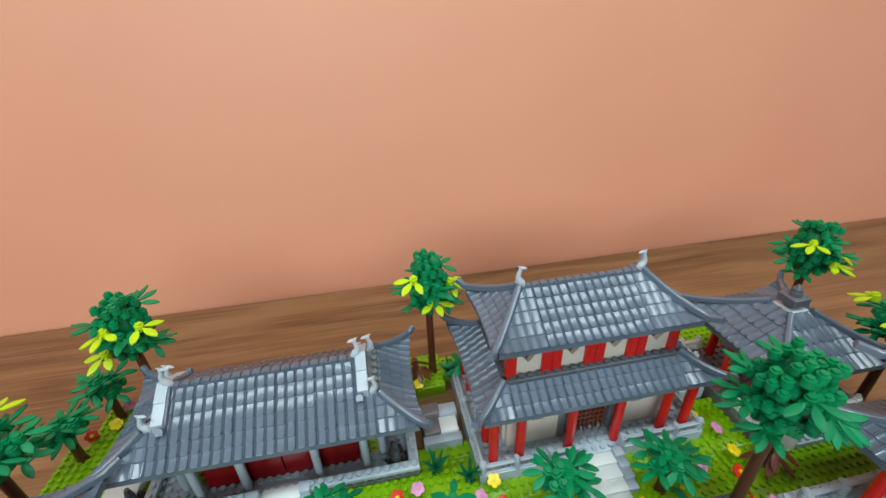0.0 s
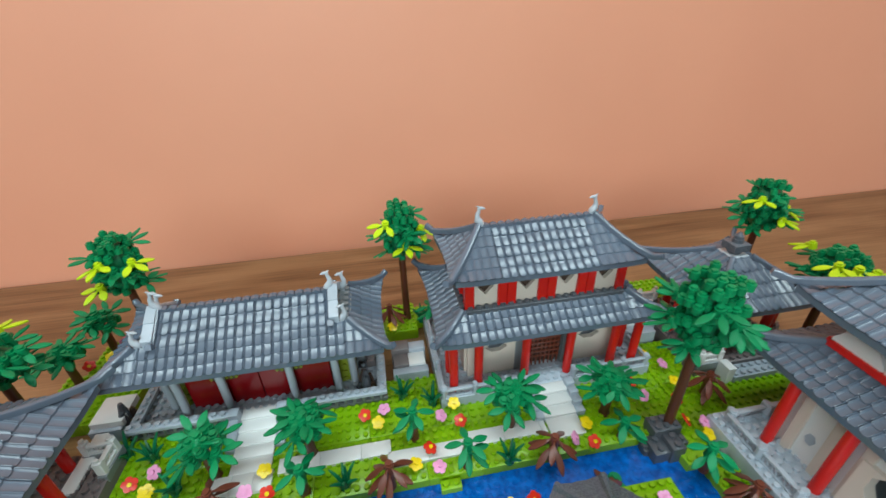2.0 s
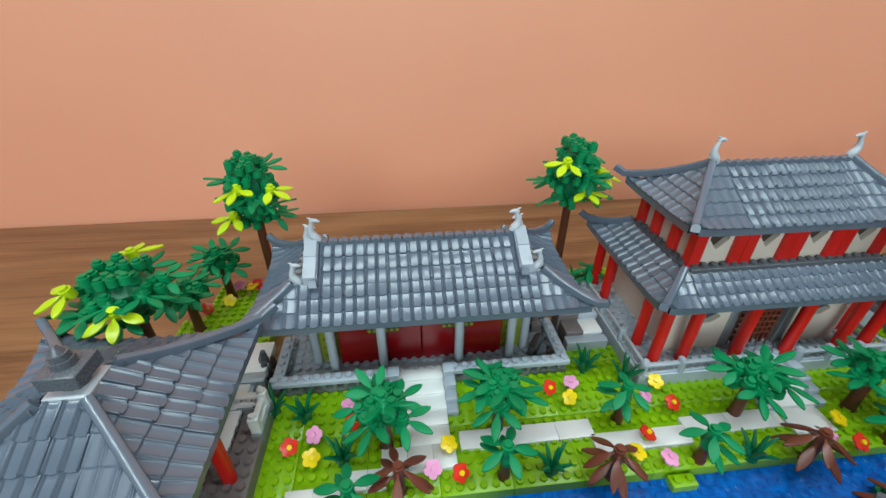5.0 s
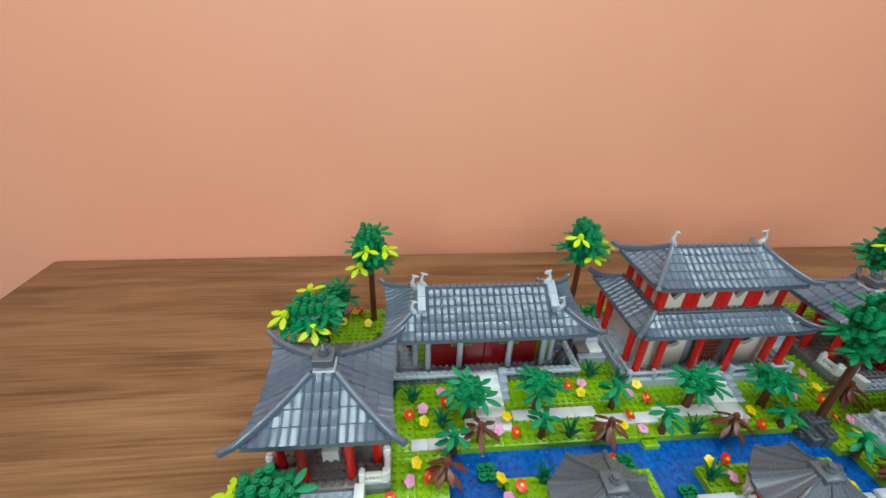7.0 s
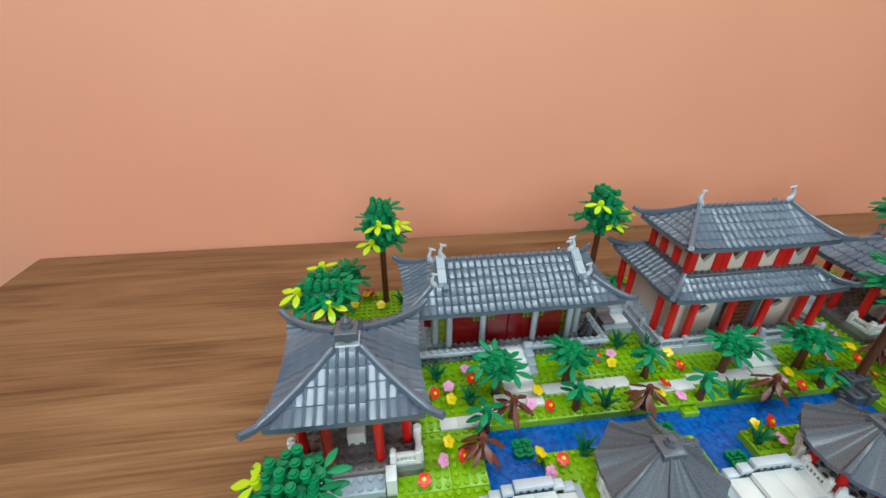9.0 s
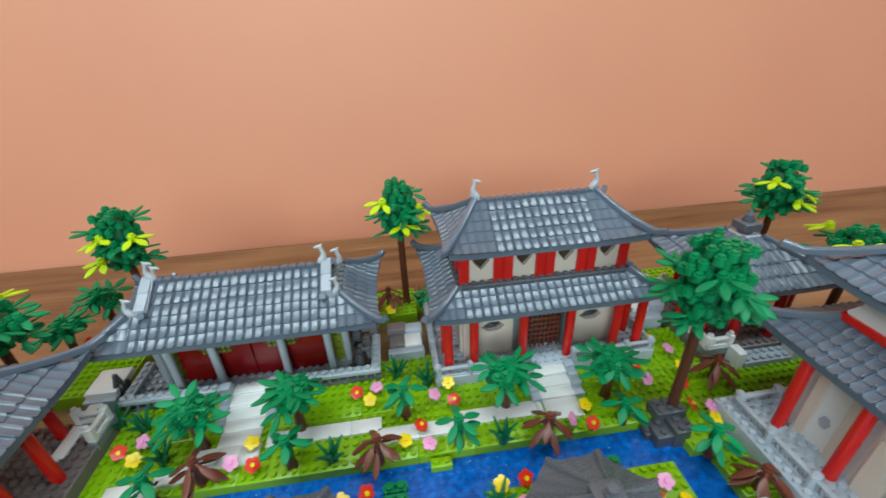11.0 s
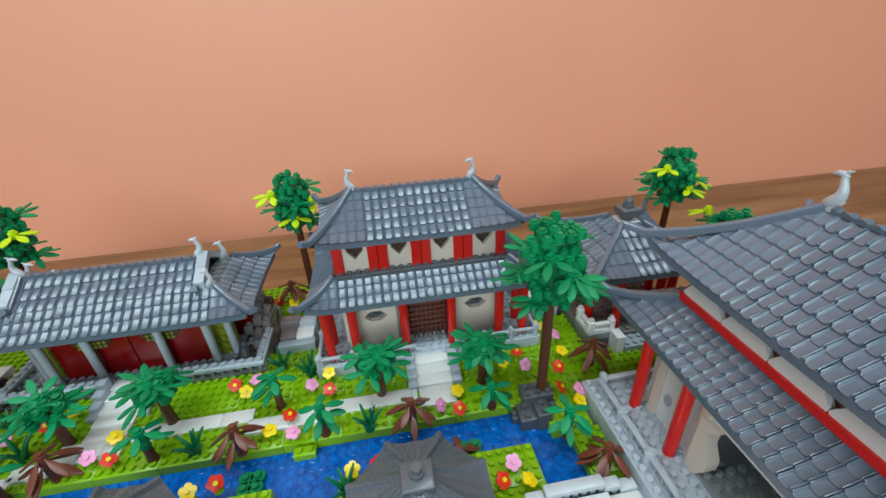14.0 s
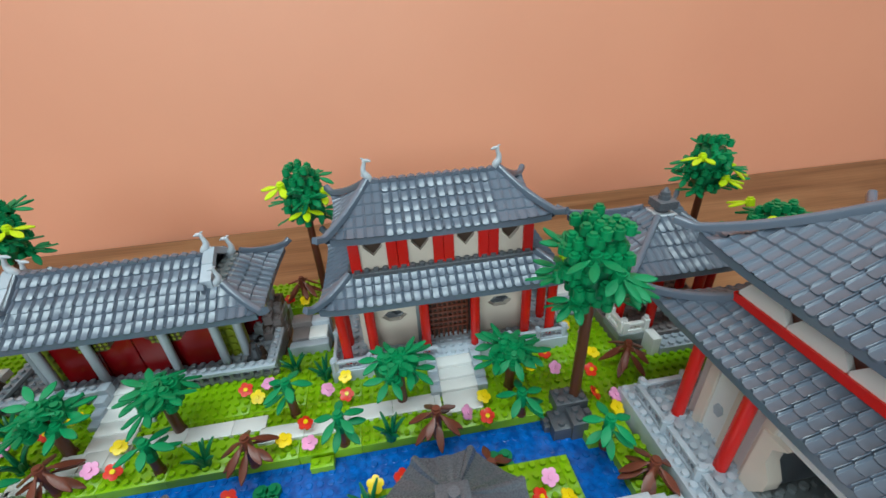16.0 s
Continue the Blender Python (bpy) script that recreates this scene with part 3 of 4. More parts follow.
def pavilion(cx, cy, name_label):
    pav = thing("pavilion", cx, cy, 0, name_label, "pavilion", "square pavilions")
    studded(pav, "platform", -6.5, 6.5, -6.5, 6.5, 0.4, 3.0, TAUPE)
    soffit(pav, 6.5, 6.5, 10.65, MID)
    hip_roof(pav, 6.8, 6.8, 1.3, 1.3, 10.75, 3.3, 4, (2, 2), ROOF, lift=0.75, ext=0.5, cap=False)
    bm = B()
    rbox(bm, -1.15, 1.15, -1.15, 1.15, 13.1, 14.2)
    part("finial_base", bm, PALE, pav)
    bm = B()
    cyl(bm, 0, 0, 14.2, 14.7, 0.7, 10, 1.0)
    rbox(bm, -1.05, 1.05, -1.05, 1.05, 14.7, 15.6)
    cyl(bm, 0, 0, 15.6, 16.05, 0.62, 12)
    cyl(bm, 0, 0, 16.05, 16.45, 0.5, 12)
    cyl(bm, 0, 0, 16.45, 16.9, 0.38, 12, 0.12)
    part("finial", bm, GAZ, pav, "dark grey stacked finial")
    for x, y in ((-2.4, -5.1), (2.4, -5.1), (-2.4, 5.1), (2.4, 5.1), (5.1, -3.6), (5.1, 0.2), (-5.1, -3.6), (-5.1, 0.2)):
        column(pav, x, y, 3.0, 10.6, 0.5, RED)
    bm = B()
    for s in (-1, 1):
        box(bm, -5.3, 5.3, s * 5.1 - 0.2, s * 5.1 + 0.2, 9.7, 10.5)
        box(bm, s * 5.1 - 0.2, s * 5.1 + 0.2, -4.9, 4.9, 9.7, 10.5)
    part("lintel", bm, RED, pav)
    for k in range(4):
        for j in (-6.5, 3.2):
            bm = B()
            rbox(bm, j, j + 3.3, -6.6, -5.75, 2.6, 3.5, 0.05)
            part("kerb_brick", bm, MID, pav, m=pose(0, 0, 0, 0, 0, 90 * k))
            piece("railing", RAILW, pav, pose(0, 0, 0, 0, 0, 90 * k) @ at(j + 0.15, -6.15, 3.45) @ Matrix.Diagonal((1.0, 1.5, 1.1, 1)))
    studded(pav, "front_step", -2.8, 2.8, -8.3, -6.5, 0.4, 2.5, LIGHT)
    for s in (-1, 1):
        bm = B()
        rbox(bm, s * 3.4 - 0.5, s * 3.4 + 0.5, -8.2, -6.6, 0.4, 3.9)
        part("step_pier", bm, WHITE, pav, "white step pier")
    bm = B()
    rbox(bm, -0.9, 0.9, -3.4, -1.8, 3.0, 4.7)
    part("stone_table", bm, WHITE, pav, "white block table")


def big_hall():
    cx, cy = 45.5, -2.0
    hall = thing("great_hall", cx, cy, 0, "large toy-brick hall with double grey roof, cream walls and red columns", "building", rz=0)
    studded(hall, "platform", -12.2, -5.2, -20, 18.6, 0.4, 3.4, LIGHT)
    bm = B()
    box(bm, -5.2, 12, -20, 18.6, 0.4, 3.4)
    part("platform_core", bm, LIGHT, hall)
    soffit(hall, 8.8, 19.3, 11.9, MID)
    hip_roof(hall, 9.4, 20.0, 5.9, 16.4, 11.95, 2.1, 4, (4, 16), ROOF, lift=0.7, ext=0.5, cap=False)
    soffit(hall, 6.6, 18.6, 17.6, MID)
    hip_roof(hall, 7.3, 19.3, 0.05, 12.8, 17.65, 5.3, 7, (0, 12), ROOF, lift=0.9, ext=0.5, cap=False)
    bm = B()
    prism(bm, [(-0.46, -0.1), (0.46, -0.1), (0.36, 0.16), (0.0, 0.3), (-0.36, 0.16)], -0.32, 0.32)
    me = mesh_of("ridge_tile", bm, ROOF)
    for k in range(28):
        piece("ridge_tile", me, hall, at(0, (k - 13.5) * TP, 22.95, 0, 0, 90))
    bm = B()
    box(bm, -1.0, 5.4, -15.6, 15.6, 3.4, 11.9)
    part("core_wall", bm, CREAM, hall)
    bm = B()
    box(bm, -5.4, 5.4, -15.6, 15.6, 11.9, 17.6)
    part("upper_core", bm, BROWN, hall, "reddish-brown upper storey wall")
    bm = B()
    for s in (-1, 1):
        box(bm, s * 5.85 - 0.3, s * 5.85 + 0.3, -16.2, 16.2, 14.1, 14.75)
        box(bm, -6.1, 6.1, s * 16.1 - 0.3, s * 16.1 + 0.3, 14.1, 14.75)
    part("red_beam", bm, RED, hall, "long bright red beam")
    bm = B()
    hexp = [(-2.0, 15.0), (-1.9, 14.4), (1.9, 14.4), (2.0, 15.0), (1.1, 16.3), (0.9, 17.1), (-0.9, 17.1), (-1.1, 16.3)]
    prism(bm, hexp, -0.2, 0.3)
    me = mesh_of("hex_panel", bm, WHITE)
    for k in range(8):
        piece("hex_panel", me, hall, at(-5.65, -14.2 + 4.05 * k, 0, 0, 0, 90))
    for x in (-3, 1.5):
        piece("hex_panel", me, hall, at(x, 15.85, 0))
    for y in (-14.4, -9.5, -4.6, 0.2, 10.1, 15.0):
        column(hall, -8.8, y, 3.4, 11.9, 0.5, RED)
    for x in (-4, 0):
        column(hall, x, 15.6, 3.4, 11.9, 0.5, RED)
    # white wall behind the columns, with a notched doorway into a dark hall
    for y0, y1 in ((8.3, 15.2), (-15.2, 1.4)):
        bm = B()
        rbox(bm, -7.7, -7.0, y0, y1, 3.4, 11.9, 0.05)
        part("ground_wall", bm, WHITE, hall, "smooth white wall panel")
    bm = B()
    box(bm, -7.7, -7.0, 1.4, 8.3, 9.0, 11.9)
    part("door_head", bm, WHITE, hall)
    bm = B()
    rbox(bm, -7.0, -1.0, 15.0, 15.5, 3.4, 11.9, 0.05)
    part("north_wall", bm, CREAM, hall)
    for y in (14.0, 11.3, 9.0):
        bm = B()
        rbox(bm, -7.95, -7.68, y - 0.45, y + 0.45, 3.4, 11.8, 0.05)
        part("wall_pilaster", bm, CREAM, hall)
    bm = B()
    hex_window(bm, 0, 6.3, 0.9, 1.1, -0.06, 0.06)
    part("small_window", bm, LIGHT, hall, m=at(-7.74, 12.7, 0, 0, 0, 90))
    for s in (-1, 1):
        bm = B()
        prism(bm, [(s * 3.2, 3.4), (s * 2.5, 4.6), (s * 2.5, 5.6), (s * 3.2, 6.8), (s * 3.2, 8.2), (s * 2.4, 9.0), (s * 4.2, 9.0), (s * 4.2, 3.4)], -0.55, 0.55)
        part("door_surround", bm, CREAM, hall, m=at(-7.6, 4.9, 0, 0, 0, 90))
    studded(hall, "doorway_floor", -8.0, -1.0, 1.0, 8.0, 3.4, 3.75, MID)
    for k in range(8):
        piece("railing", RAIL, hall, at(-11.0, 17.6 - 4.0 * k - 4, 3.4, 0, 0, 90) @ Matrix.Diagonal((1, 1.5, 1, 1)))
    for k in range(4):
        piece("railing", RAIL, hall, at(-10.6 + 4 * k, 17.6, 3.4) @ Matrix.Diagonal((1, 1.5, 1, 1)))
    figure(cx, cy + 12.6, 23.0, 90, 0.95)


long_hall()
main_hall()
pavilion(-31.8, 18.4, "square toy-brick pavilion with curved grey roof and red columns")
pavilion(43.5, 29.2, "square toy-brick pavilion with grey roof behind white railings")
big_hall()


# ---- gazebos and bridges ----
def gazebo(cx, cy):
    gz = thing("gazebo", cx, cy, 0, "small eight-sided toy-brick gazebo with ribbed dark grey roof", "gazebo", "pond gazebos")
    bm = B()
    cyl(bm, 0, 0, 0.4, 2.4, 4.6, 8)
    part("platform", bm, WHITE, gz)
    bm = B()
    for i in range(-3, 4):
        for j in range(-3, 4):
            if i * i + j * j < 14:
                stud(bm, i, j, 2.4)
    part("floor_studs", bm, DARK, gz)
    # roof: eight ribbed segments with a wavy eave
    for k in range(8):
        bm = B()
        cols = []
        n = 20
        for i in range(n + 1):
            f = i / n - 0.5
            a = math.tau * (k + f) / 8
            r = 5.55 * math.cos(math.pi / 8) / math.cos(a - math.tau * k / 8)
            rib = 0.13 * abs(math.cos(math.pi * 3 * f)) ** 0.7 + (0.4 if abs(f) > 0.44 else 0)
            col = []
            for s in range(6):
                t = s / 5
                q = r + (1.1 - r) * t
                z = 6.0 + 3.2 * (0.75 * t + 0.25 * t * t) + rib * (1 - 0.5 * t) + 0.35 * (abs(f) * 2) ** 3 * (1 - t)
                col.append(bm.verts.new((q * math.cos(a), q * math.sin(a), z)))
            col.insert(0, bm.verts.new((r * math.cos(a), r * math.sin(a), col[0].co.z - 0.45)))
            cols.append(col)
        for p, q in zip(cols, cols[1:]):
            for i in range(6):
                bm.faces.new((p[i], q[i], q[i + 1], p[i + 1]))
        part("roof_segment", bm, GAZ, gz)
        a = math.tau * (k + 0.5) / 8
        column(gz, 3.6 * math.cos(a), 3.6 * math.sin(a), 2.4, 6.6, 0.42, RED)
    bm = B()
    cyl(bm, 0, 0, 5.9, 6.2, 5.0, 8)
    part("soffit", bm, MID, gz)
    bm = B()
    rbox(bm, -1.05, 1.05, -1.05, 1.05, 9.0, 9.75, 0.08)
    cyl(bm, 0, 0, 9.75, 10.1, 0.5, 12)
    cyl(bm, 0, 0, 10.1, 10.55, 0.36, 12)
    part("finial", bm, GAZ, gz)
    for k in range(8):
        a = math.tau * k / 8
        piece("railing", RAILW, gz, pose(0, 0, 0, 0, 0, 45 * k) @ at(-1.5, -4.2, 2.4))
    return gz


gazebo(-4.75, 6.7)
gazebo(16.2, 6.2)


def bridge(x0, x1, yc, label="white-decked toy-brick bridge with stepped grey parapets"):
    br = thing("bridge", (x0 + x1) / 2, yc, 0, label, "bridge", "pond bridges")
    L = (x1 - x0) / 2
    for i in range(4):
        bm = B()
        w0 = -L + i * L / 2
        z = 2.6 if i in (0, 3) else 3.2
        rbox(bm, w0, w0 + L / 2 - 0.03, -1.6, 1.6, z - 0.6, z, 0.05)
        part("deck_tile", bm, WHITE, br)
    for s in (-1, 1):
        for f0, f1, z in ((-1.0, -0.72, 2.9), (-0.72, -0.45, 3.5), (-0.45, 0.45, 4.1), (0.45, 0.72, 3.5), (0.72, 1.0, 2.9)):
            bm = B()
            rbox(bm, f0 * L, f1 * L - 0.03, s * 2.1 - 0.45, s * 2.1 + 0.45, z - 0.45, z, 0.05)
            part("coping", bm, PALE, br)
            bm = B()
            k = 0
            while f0 * L + 0.25 + k * 0.7 < f1 * L - 0.2:
                rbox(bm, f0 * L + 0.1 + k * 0.7, f0 * L + 0.55 + k * 0.7, s * 2.1 - 0.3, s * 2.1 + 0.3, 1.4, z - 0.45, 0.03)
                k += 1
            part("parapet", bm, LIGHT, br)
    bm = B()
    for s in (-1, 1):
        box(bm, s * L - 0.8, s * L + 0.8, -2.5, 2.5, 0.4, 2.2)
    part("abutment", bm, LIGHT, br)


bridge(-19.6, -11.4, 6.2)
bridge(3.6, 12.6, 5.4)
bridge(22.6, 33.0, 4.6)


# ---- plants ----
def leaf_geo(bm, length, width, droop, a, z, r0=0.35, curl=0.12, thick=0.13):
    """One pointed oval blade leaving the middle at angle a."""
    n, c, s = 9, math.cos(a), math.sin(a)
    top, low = [], []
    for i in range(n):
        t = i / (n - 1)
        w = width * 0.5 * max(0.0, math.sin(math.pi * min(1.0, max(0.0, (t - 0.1) / 0.9)))) ** 0.62
        w = max(w, 0.1 if t < 0.5 else 0.05)
        r = r0 + length * t
        zz = z - droop * length * t + curl * math.sin(math.pi * t) * 0.5
        row = []
        for k in (-1, 0, 1):
            row.append(bm.verts.new((r * c - k * w * s, r * s + k * w * c, zz + (0.07 if k == 0 else 0))))
        top.append(row)
        low.append([bm.verts.new((v.co.x, v.co.y, v.co.z - thick)) for v in (row[0], row[2])])
    for i in range(n - 1):
        for k in range(2):
            f = bm.faces.new((top[i][k], top[i + 1][k], top[i + 1][k + 1], top[i][k + 1]))
            f.smooth = True
        bm.faces.new((low[i][0], low[i][1], low[i + 1][1], low[i + 1][0]))
        bm.faces.new((top[i][0], low[i][0], low[i + 1][0], top[i + 1][0]))
        bm.faces.new((top[i][2], top[i + 1][2], low[i + 1][1], low[i][1]))
    bm.faces.new((top[-1][0], low[-1][0], low[-1][1], top[-1][2], top[-1][1]))


def frond_mesh(name, material, angles, length, width, droop, r=0.46):
    """A round stud piece with flat pointed leaves at the given angles."""
    bm = B()
    cyl(bm, 0, 0, -0.45, 0.3, r, 10)
    cyl(bm, 0, 0, 0.28, 0.52, 0.3, 10)
    for k, a in enumerate(angles):
        leaf_geo(bm, length * (1 + 0.06 * math.sin(k * 2.1)), width, droop * (1 + 0.3 * math.cos(k * 1.7)), math.radians(a), 0.0)
    return mesh_of(name, bm, material)


FAN3 = frond_mesh("frond", GREEN, (-52, 0, 52), 2.0, 0.68, 0.08)
LEAN3 = frond_mesh("frond", GREEN, (-58, 4, 50), 1.85, 0.7, 0.2)
HANG5 = frond_mesh("frond", GREEN, (0, 72, 144, 216, 288), 1.85, 0.74, 0.30)
YEL3 = frond_mesh("yellow_frond", YLEAF, (-58, 0, 58), 1.95, 0.84, 0.14)
BRN5 = frond_mesh("brown_frond", BROWN, (0, 62, 130, 205, 290), 2.0, 0.66, 0.62, 0.42)


def knob_mesh():
    bm = B()
    cyl(bm, 0, 0, -0.3, 0.34, 0.5, 10)
    cyl(bm, 0, 0, 0.33, 0.6, 0.31, 8)
    return mesh_of("leaf_stud", bm, GREEN)


KNOB = knob_mesh()
bm = B()
cyl(bm, 0, 0, -0.36, 0.3, 0.43, 12)
cyl(bm, 0, 0, 0.29, 0.5, 0.27, 10)
LEAFBRICK = mesh_of("leaf_brick", bm, GREEN)


def trunk(parent, z0, z1, r0, r1, lean=(0, 0), material=None):
    bm = B()
    n = 6
    pts = [(lean[0] * (i / n), lean[1] * (i / n), z0 + (z1 - z0) * i / n) for i in range(n + 1)]
    tube(bm, pts, [r0 + (r1 - r0) * i / n for i in range(n + 1)], 12)
    cyl(bm, 0, 0, z0, z0 + 0.35, r0 * 1.15, 12)
    part("trunk", bm, material or BARK, parent)


def tall_tree(x, y, top, seed, yellow=(), r=1.9, hgt=6.2, z0=G, label="", fans=16, squash=1.0):
    """Trunk, a barrel of studded round bricks and leaf fans standing out all round."""
    rnd = random.Random(seed)
    tree = thing("tree", x, y, z0, label, "tree", "tall garden trees")
    H = top - z0 - 0.5
    base = H - hgt
    trunk(tree, 0, base + 0.9, 0.5, 0.44)
    layers = max(3, int(round(hgt / 0.9)))
    for i in range(layers):
        f = i / (layers - 1)
        rad = r * (0.62 + 1.1 * f if f < 0.35 else 1.0 if f < 0.75 else 1.0 - 0.9 * (f - 0.75))
        z = base + 0.5 + f * (hgt - 0.6)
        n = int(r / 0.92) + 1
        for p in range(-n, n + 1):
            for q in range(-n, n + 1):
                px, py = p + 0.5 * (i % 2), q + 0.5 * (i // 2 % 2)
                d = math.hypot(px, py) * 0.92
                if d > rad + 0.1 or (d < rad - 1.1 and i < layers - 1) or rnd.random() < (0.05 if i == layers - 1 else 0.16):
                    continue
                dz = rnd.choice((-0.3, -0.1, 0.1, 0.35)) + (0.35 * (1 - d / r) if i == layers - 1 else 0.0)
                piece("leaf_brick", LEAFBRICK, tree, at(px * 0.92 + rnd.uniform(-0.08, 0.08), py * 0.92 + rnd.uniform(-0.08, 0.08), z + dz, rnd.uniform(-5, 5), rnd.uniform(-5, 5), 0))
    # added inner solid, darker green standing in for shade between the leaf bricks
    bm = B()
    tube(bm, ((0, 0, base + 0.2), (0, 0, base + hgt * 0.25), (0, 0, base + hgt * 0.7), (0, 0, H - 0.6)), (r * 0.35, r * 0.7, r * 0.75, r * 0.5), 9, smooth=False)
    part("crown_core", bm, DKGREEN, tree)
    tiers = 4 if hgt > 5 else 3
    for k in range(fans):
        f = (k % tiers) / (tiers - 1)
        a = k * 2.39996 + rnd.uniform(-0.3, 0.3)
        rr = r * (0.72 if f == 0 else 1.02 if f < 0.9 else 0.9) + rnd.uniform(-0.1, 0.25)
        piece("frond", rnd.choice((FAN3, LEAN3, LEAN3)), tree, at(rr * math.cos(a), rr * math.sin(a), base + 0.7 + f * (hgt - 2.0) + rnd.uniform(-0.35, 0.35), 0, 0, math.degrees(a)) @ pose(0, 0, 0, rnd.uniform(-25, 25), rnd.uniform(-24, 14), 0))
    for a, f in yellow:
        a = math.radians(a)
        piece("yellow_frond", YEL3, tree, at((r + 0.45) * math.cos(a), (r + 0.45) * math.sin(a), base + f * hgt, 0, 0, math.degrees(a)) @ pose(0, 0, 0, rnd.uniform(-10, 10), rnd.uniform(0, 20), 0))
    return tree


def bunch_palm(x, y, h, seed, heads=4):
    rnd = random.Random(seed)
    t = thing("palm", x, y, G, "toy palm with several green leaf heads on a brown trunk", "palm", "garden palms")
    trunk(t, 0, h - 0.5, 0.5, 0.42)
    a0 = rnd.uniform(0, 6)
    n = heads + 1
    for k in range(n):
        a = a0 + math.tau * k / n + rnd.uniform(-0.2, 0.2)
        q = rnd.uniform(1.2, 1.75)
        piece("frond", LEAN3 if k % 2 else FAN3, t, at(q * math.cos(a), q * math.sin(a), h - 0.25 + rnd.uniform(-0.55, 0.45), 0, 0, math.degrees(a)) @ pose(0, 0, 0, rnd.uniform(-20, 20), rnd.uniform(-18, 22), 0))
    for k in range(2):
        a = rnd.uniform(0, 3) + 3.1 * k
        piece("frond", FAN3, t, at(0.6 * math.cos(a), 0.6 * math.sin(a), h + 0.55, 0, 0, math.degrees(a)) @ pose(0, 0, 0, rnd.uniform(-12, 12), rnd.uniform(-38, -16), 0))
    for k in range(19):
        a, q = k * 2.4, 0.4 * math.sqrt(k)
        piece("leaf_stud", KNOB, t, at(q * math.cos(a), q * math.sin(a), h + 0.75 - 0.09 * k + rnd.uniform(-0.3, 0.2), rnd.uniform(-12, 12), rnd.uniform(-12, 12), 0))
    return t


def small_palm(x, y, h, seed, z=G):
    rnd = random.Random(seed)
    t = thing("small_palm", x, y, z, "small toy palm with five green drooping leaves", "palm", "small garden palms")
    trunk(t, 0, h * 0.55, 0.42, 0.38)
    bm = B()
    cyl(bm, 0, 0, h * 0.5, h, 0.44, 10)
    part("green_stem", bm, GREEN, t)
    piece("frond", HANG5, t, at(0, 0, h, 0, 0, rnd.uniform(0, 360)))
    piece("frond", FAN3, t, at(0, 0, h - 0.9, 0, 0, rnd.uniform(0, 360)) @ pose(0, 0, 0, 0, 20, 0))
    return t


def brown_plant(x, y, h, seed, z=G):
    rnd = random.Random(seed)
    t = thing("brown_shrub", x, y, z, "reddish-brown toy shrub with hanging pointed leaves", "shrub", "brown shrubs")
    trunk(t, 0, h, 0.4, 0.42, material=BROWN)
    piece("brown_frond", BRN5, t, at(0, 0, h, 0, 0, rnd.uniform(0, 360)))
    piece("brown_frond", BRN5, t, at(0, 0, h - 0.75, 0, 0, rnd.uniform(0, 360)))
    return t


def grass_mesh():
    bm = B()
    cyl(bm, 0, 0, 0, 0.3, 0.5, 10)
    for k in range(7):
        a = math.tau * k / 6
        out = 1.15 if k < 6 else 0.15
        h = (2.3, 1.7, 2.1, 1.8, 2.4, 1.6, 2.7)[k]
        tube(bm, [(out * t * t * math.cos(a) + 0.22 * math.cos(a), out * t * t * math.sin(a) + 0.22 * math.sin(a), 0.1 + h * t) for t in (0, 0.3, 0.6, 0.85, 1.0)], (0.2, 0.22, 0.19, 0.14, 0.08), 6)
    return mesh_of("grass_tuft", bm, DKGREEN)


GRASS = grass_mesh()


def grass(x, y, rz, z=G, s=1.0):
    ob = new("grass_tuft", GRASS)
    ob.matrix_basis = at(x, y, z, 0, 0, rz) @ Matrix.Scale(s, 4)
    tagged(ob, "dark green spiky toy grass tuft", "plant", "grass tufts")


def bloom_mesh(material):
    bm = B()
    n, pts = 40, []
    for i in range(n):
        a = math.tau * i / n
        pts.append((0.52 + 0.18 * abs(math.cos(2.5 * a)) ** 0.6, a))
    lo = [bm.verts.new((r * math.cos(a), r * math.sin(a), 0.0)) for r, a in pts]
    mid = [bm.verts.new((r * math.cos(a), r * math.sin(a), 0.14)) for r, a in pts]
    inn = [bm.verts.new((0.3 * math.cos(a), 0.3 * math.sin(a), 0.2)) for r, a in pts]
    for i in range(n):
        j = (i + 1) % n
        bm.faces.new((lo[i], lo[j], mid[j], mid[i]))
        bm.faces.new((mid[i], mid[j], inn[j], inn[i]))
    bm.faces.new(lo[::-1])
    bm.faces.new(inn)
    return mesh_of("petals", bm, material)


def heart_mesh(material):
    bm = B()
    cyl(bm, 0, 0, 0.15, 0.36, 0.2, 8)
    return mesh_of("flower_heart", bm, material)


BLOOM = {"Y": bloom_mesh(YELLOW), "R": bloom_mesh(POPPY), "P": bloom_mesh(PINK)}
HEART = {"Y": heart_mesh(YELLOW), "R": heart_mesh(YELLOW), "P": heart_mesh(PINK)}
HUE = {"Y": "yellow", "R": "red", "P": "pink"}
bm = B()
cyl(bm, 0, 0, 0, 1.0, 0.2, 8, 0.16)
cyl(bm, 0, 0, 0.0, 0.3, 0.42, 8, 0.25)
STEM = mesh_of("stem", bm, LIME)


def flower(hue, x, y, h=1.2, z=G):
    rnd = random.Random(int(x * 37 + y * 91))
    f = thing("flower", x, y, z, HUE[hue] + " five-petalled toy flower on a lime stem", "flower", HUE[hue] + " flowers")
    piece("stem", STEM, f, Matrix.Diagonal((1, 1, h - 0.1, 1)))
    m = at(0, 0, h - 0.1) @ pose(0, 0, 0, rnd.uniform(0, 50), rnd.uniform(-25, 25), rnd.uniform(0, 72))
    piece("petals", BLOOM[hue], f, m)
    piece("flower_heart", HEART[hue], f, m)


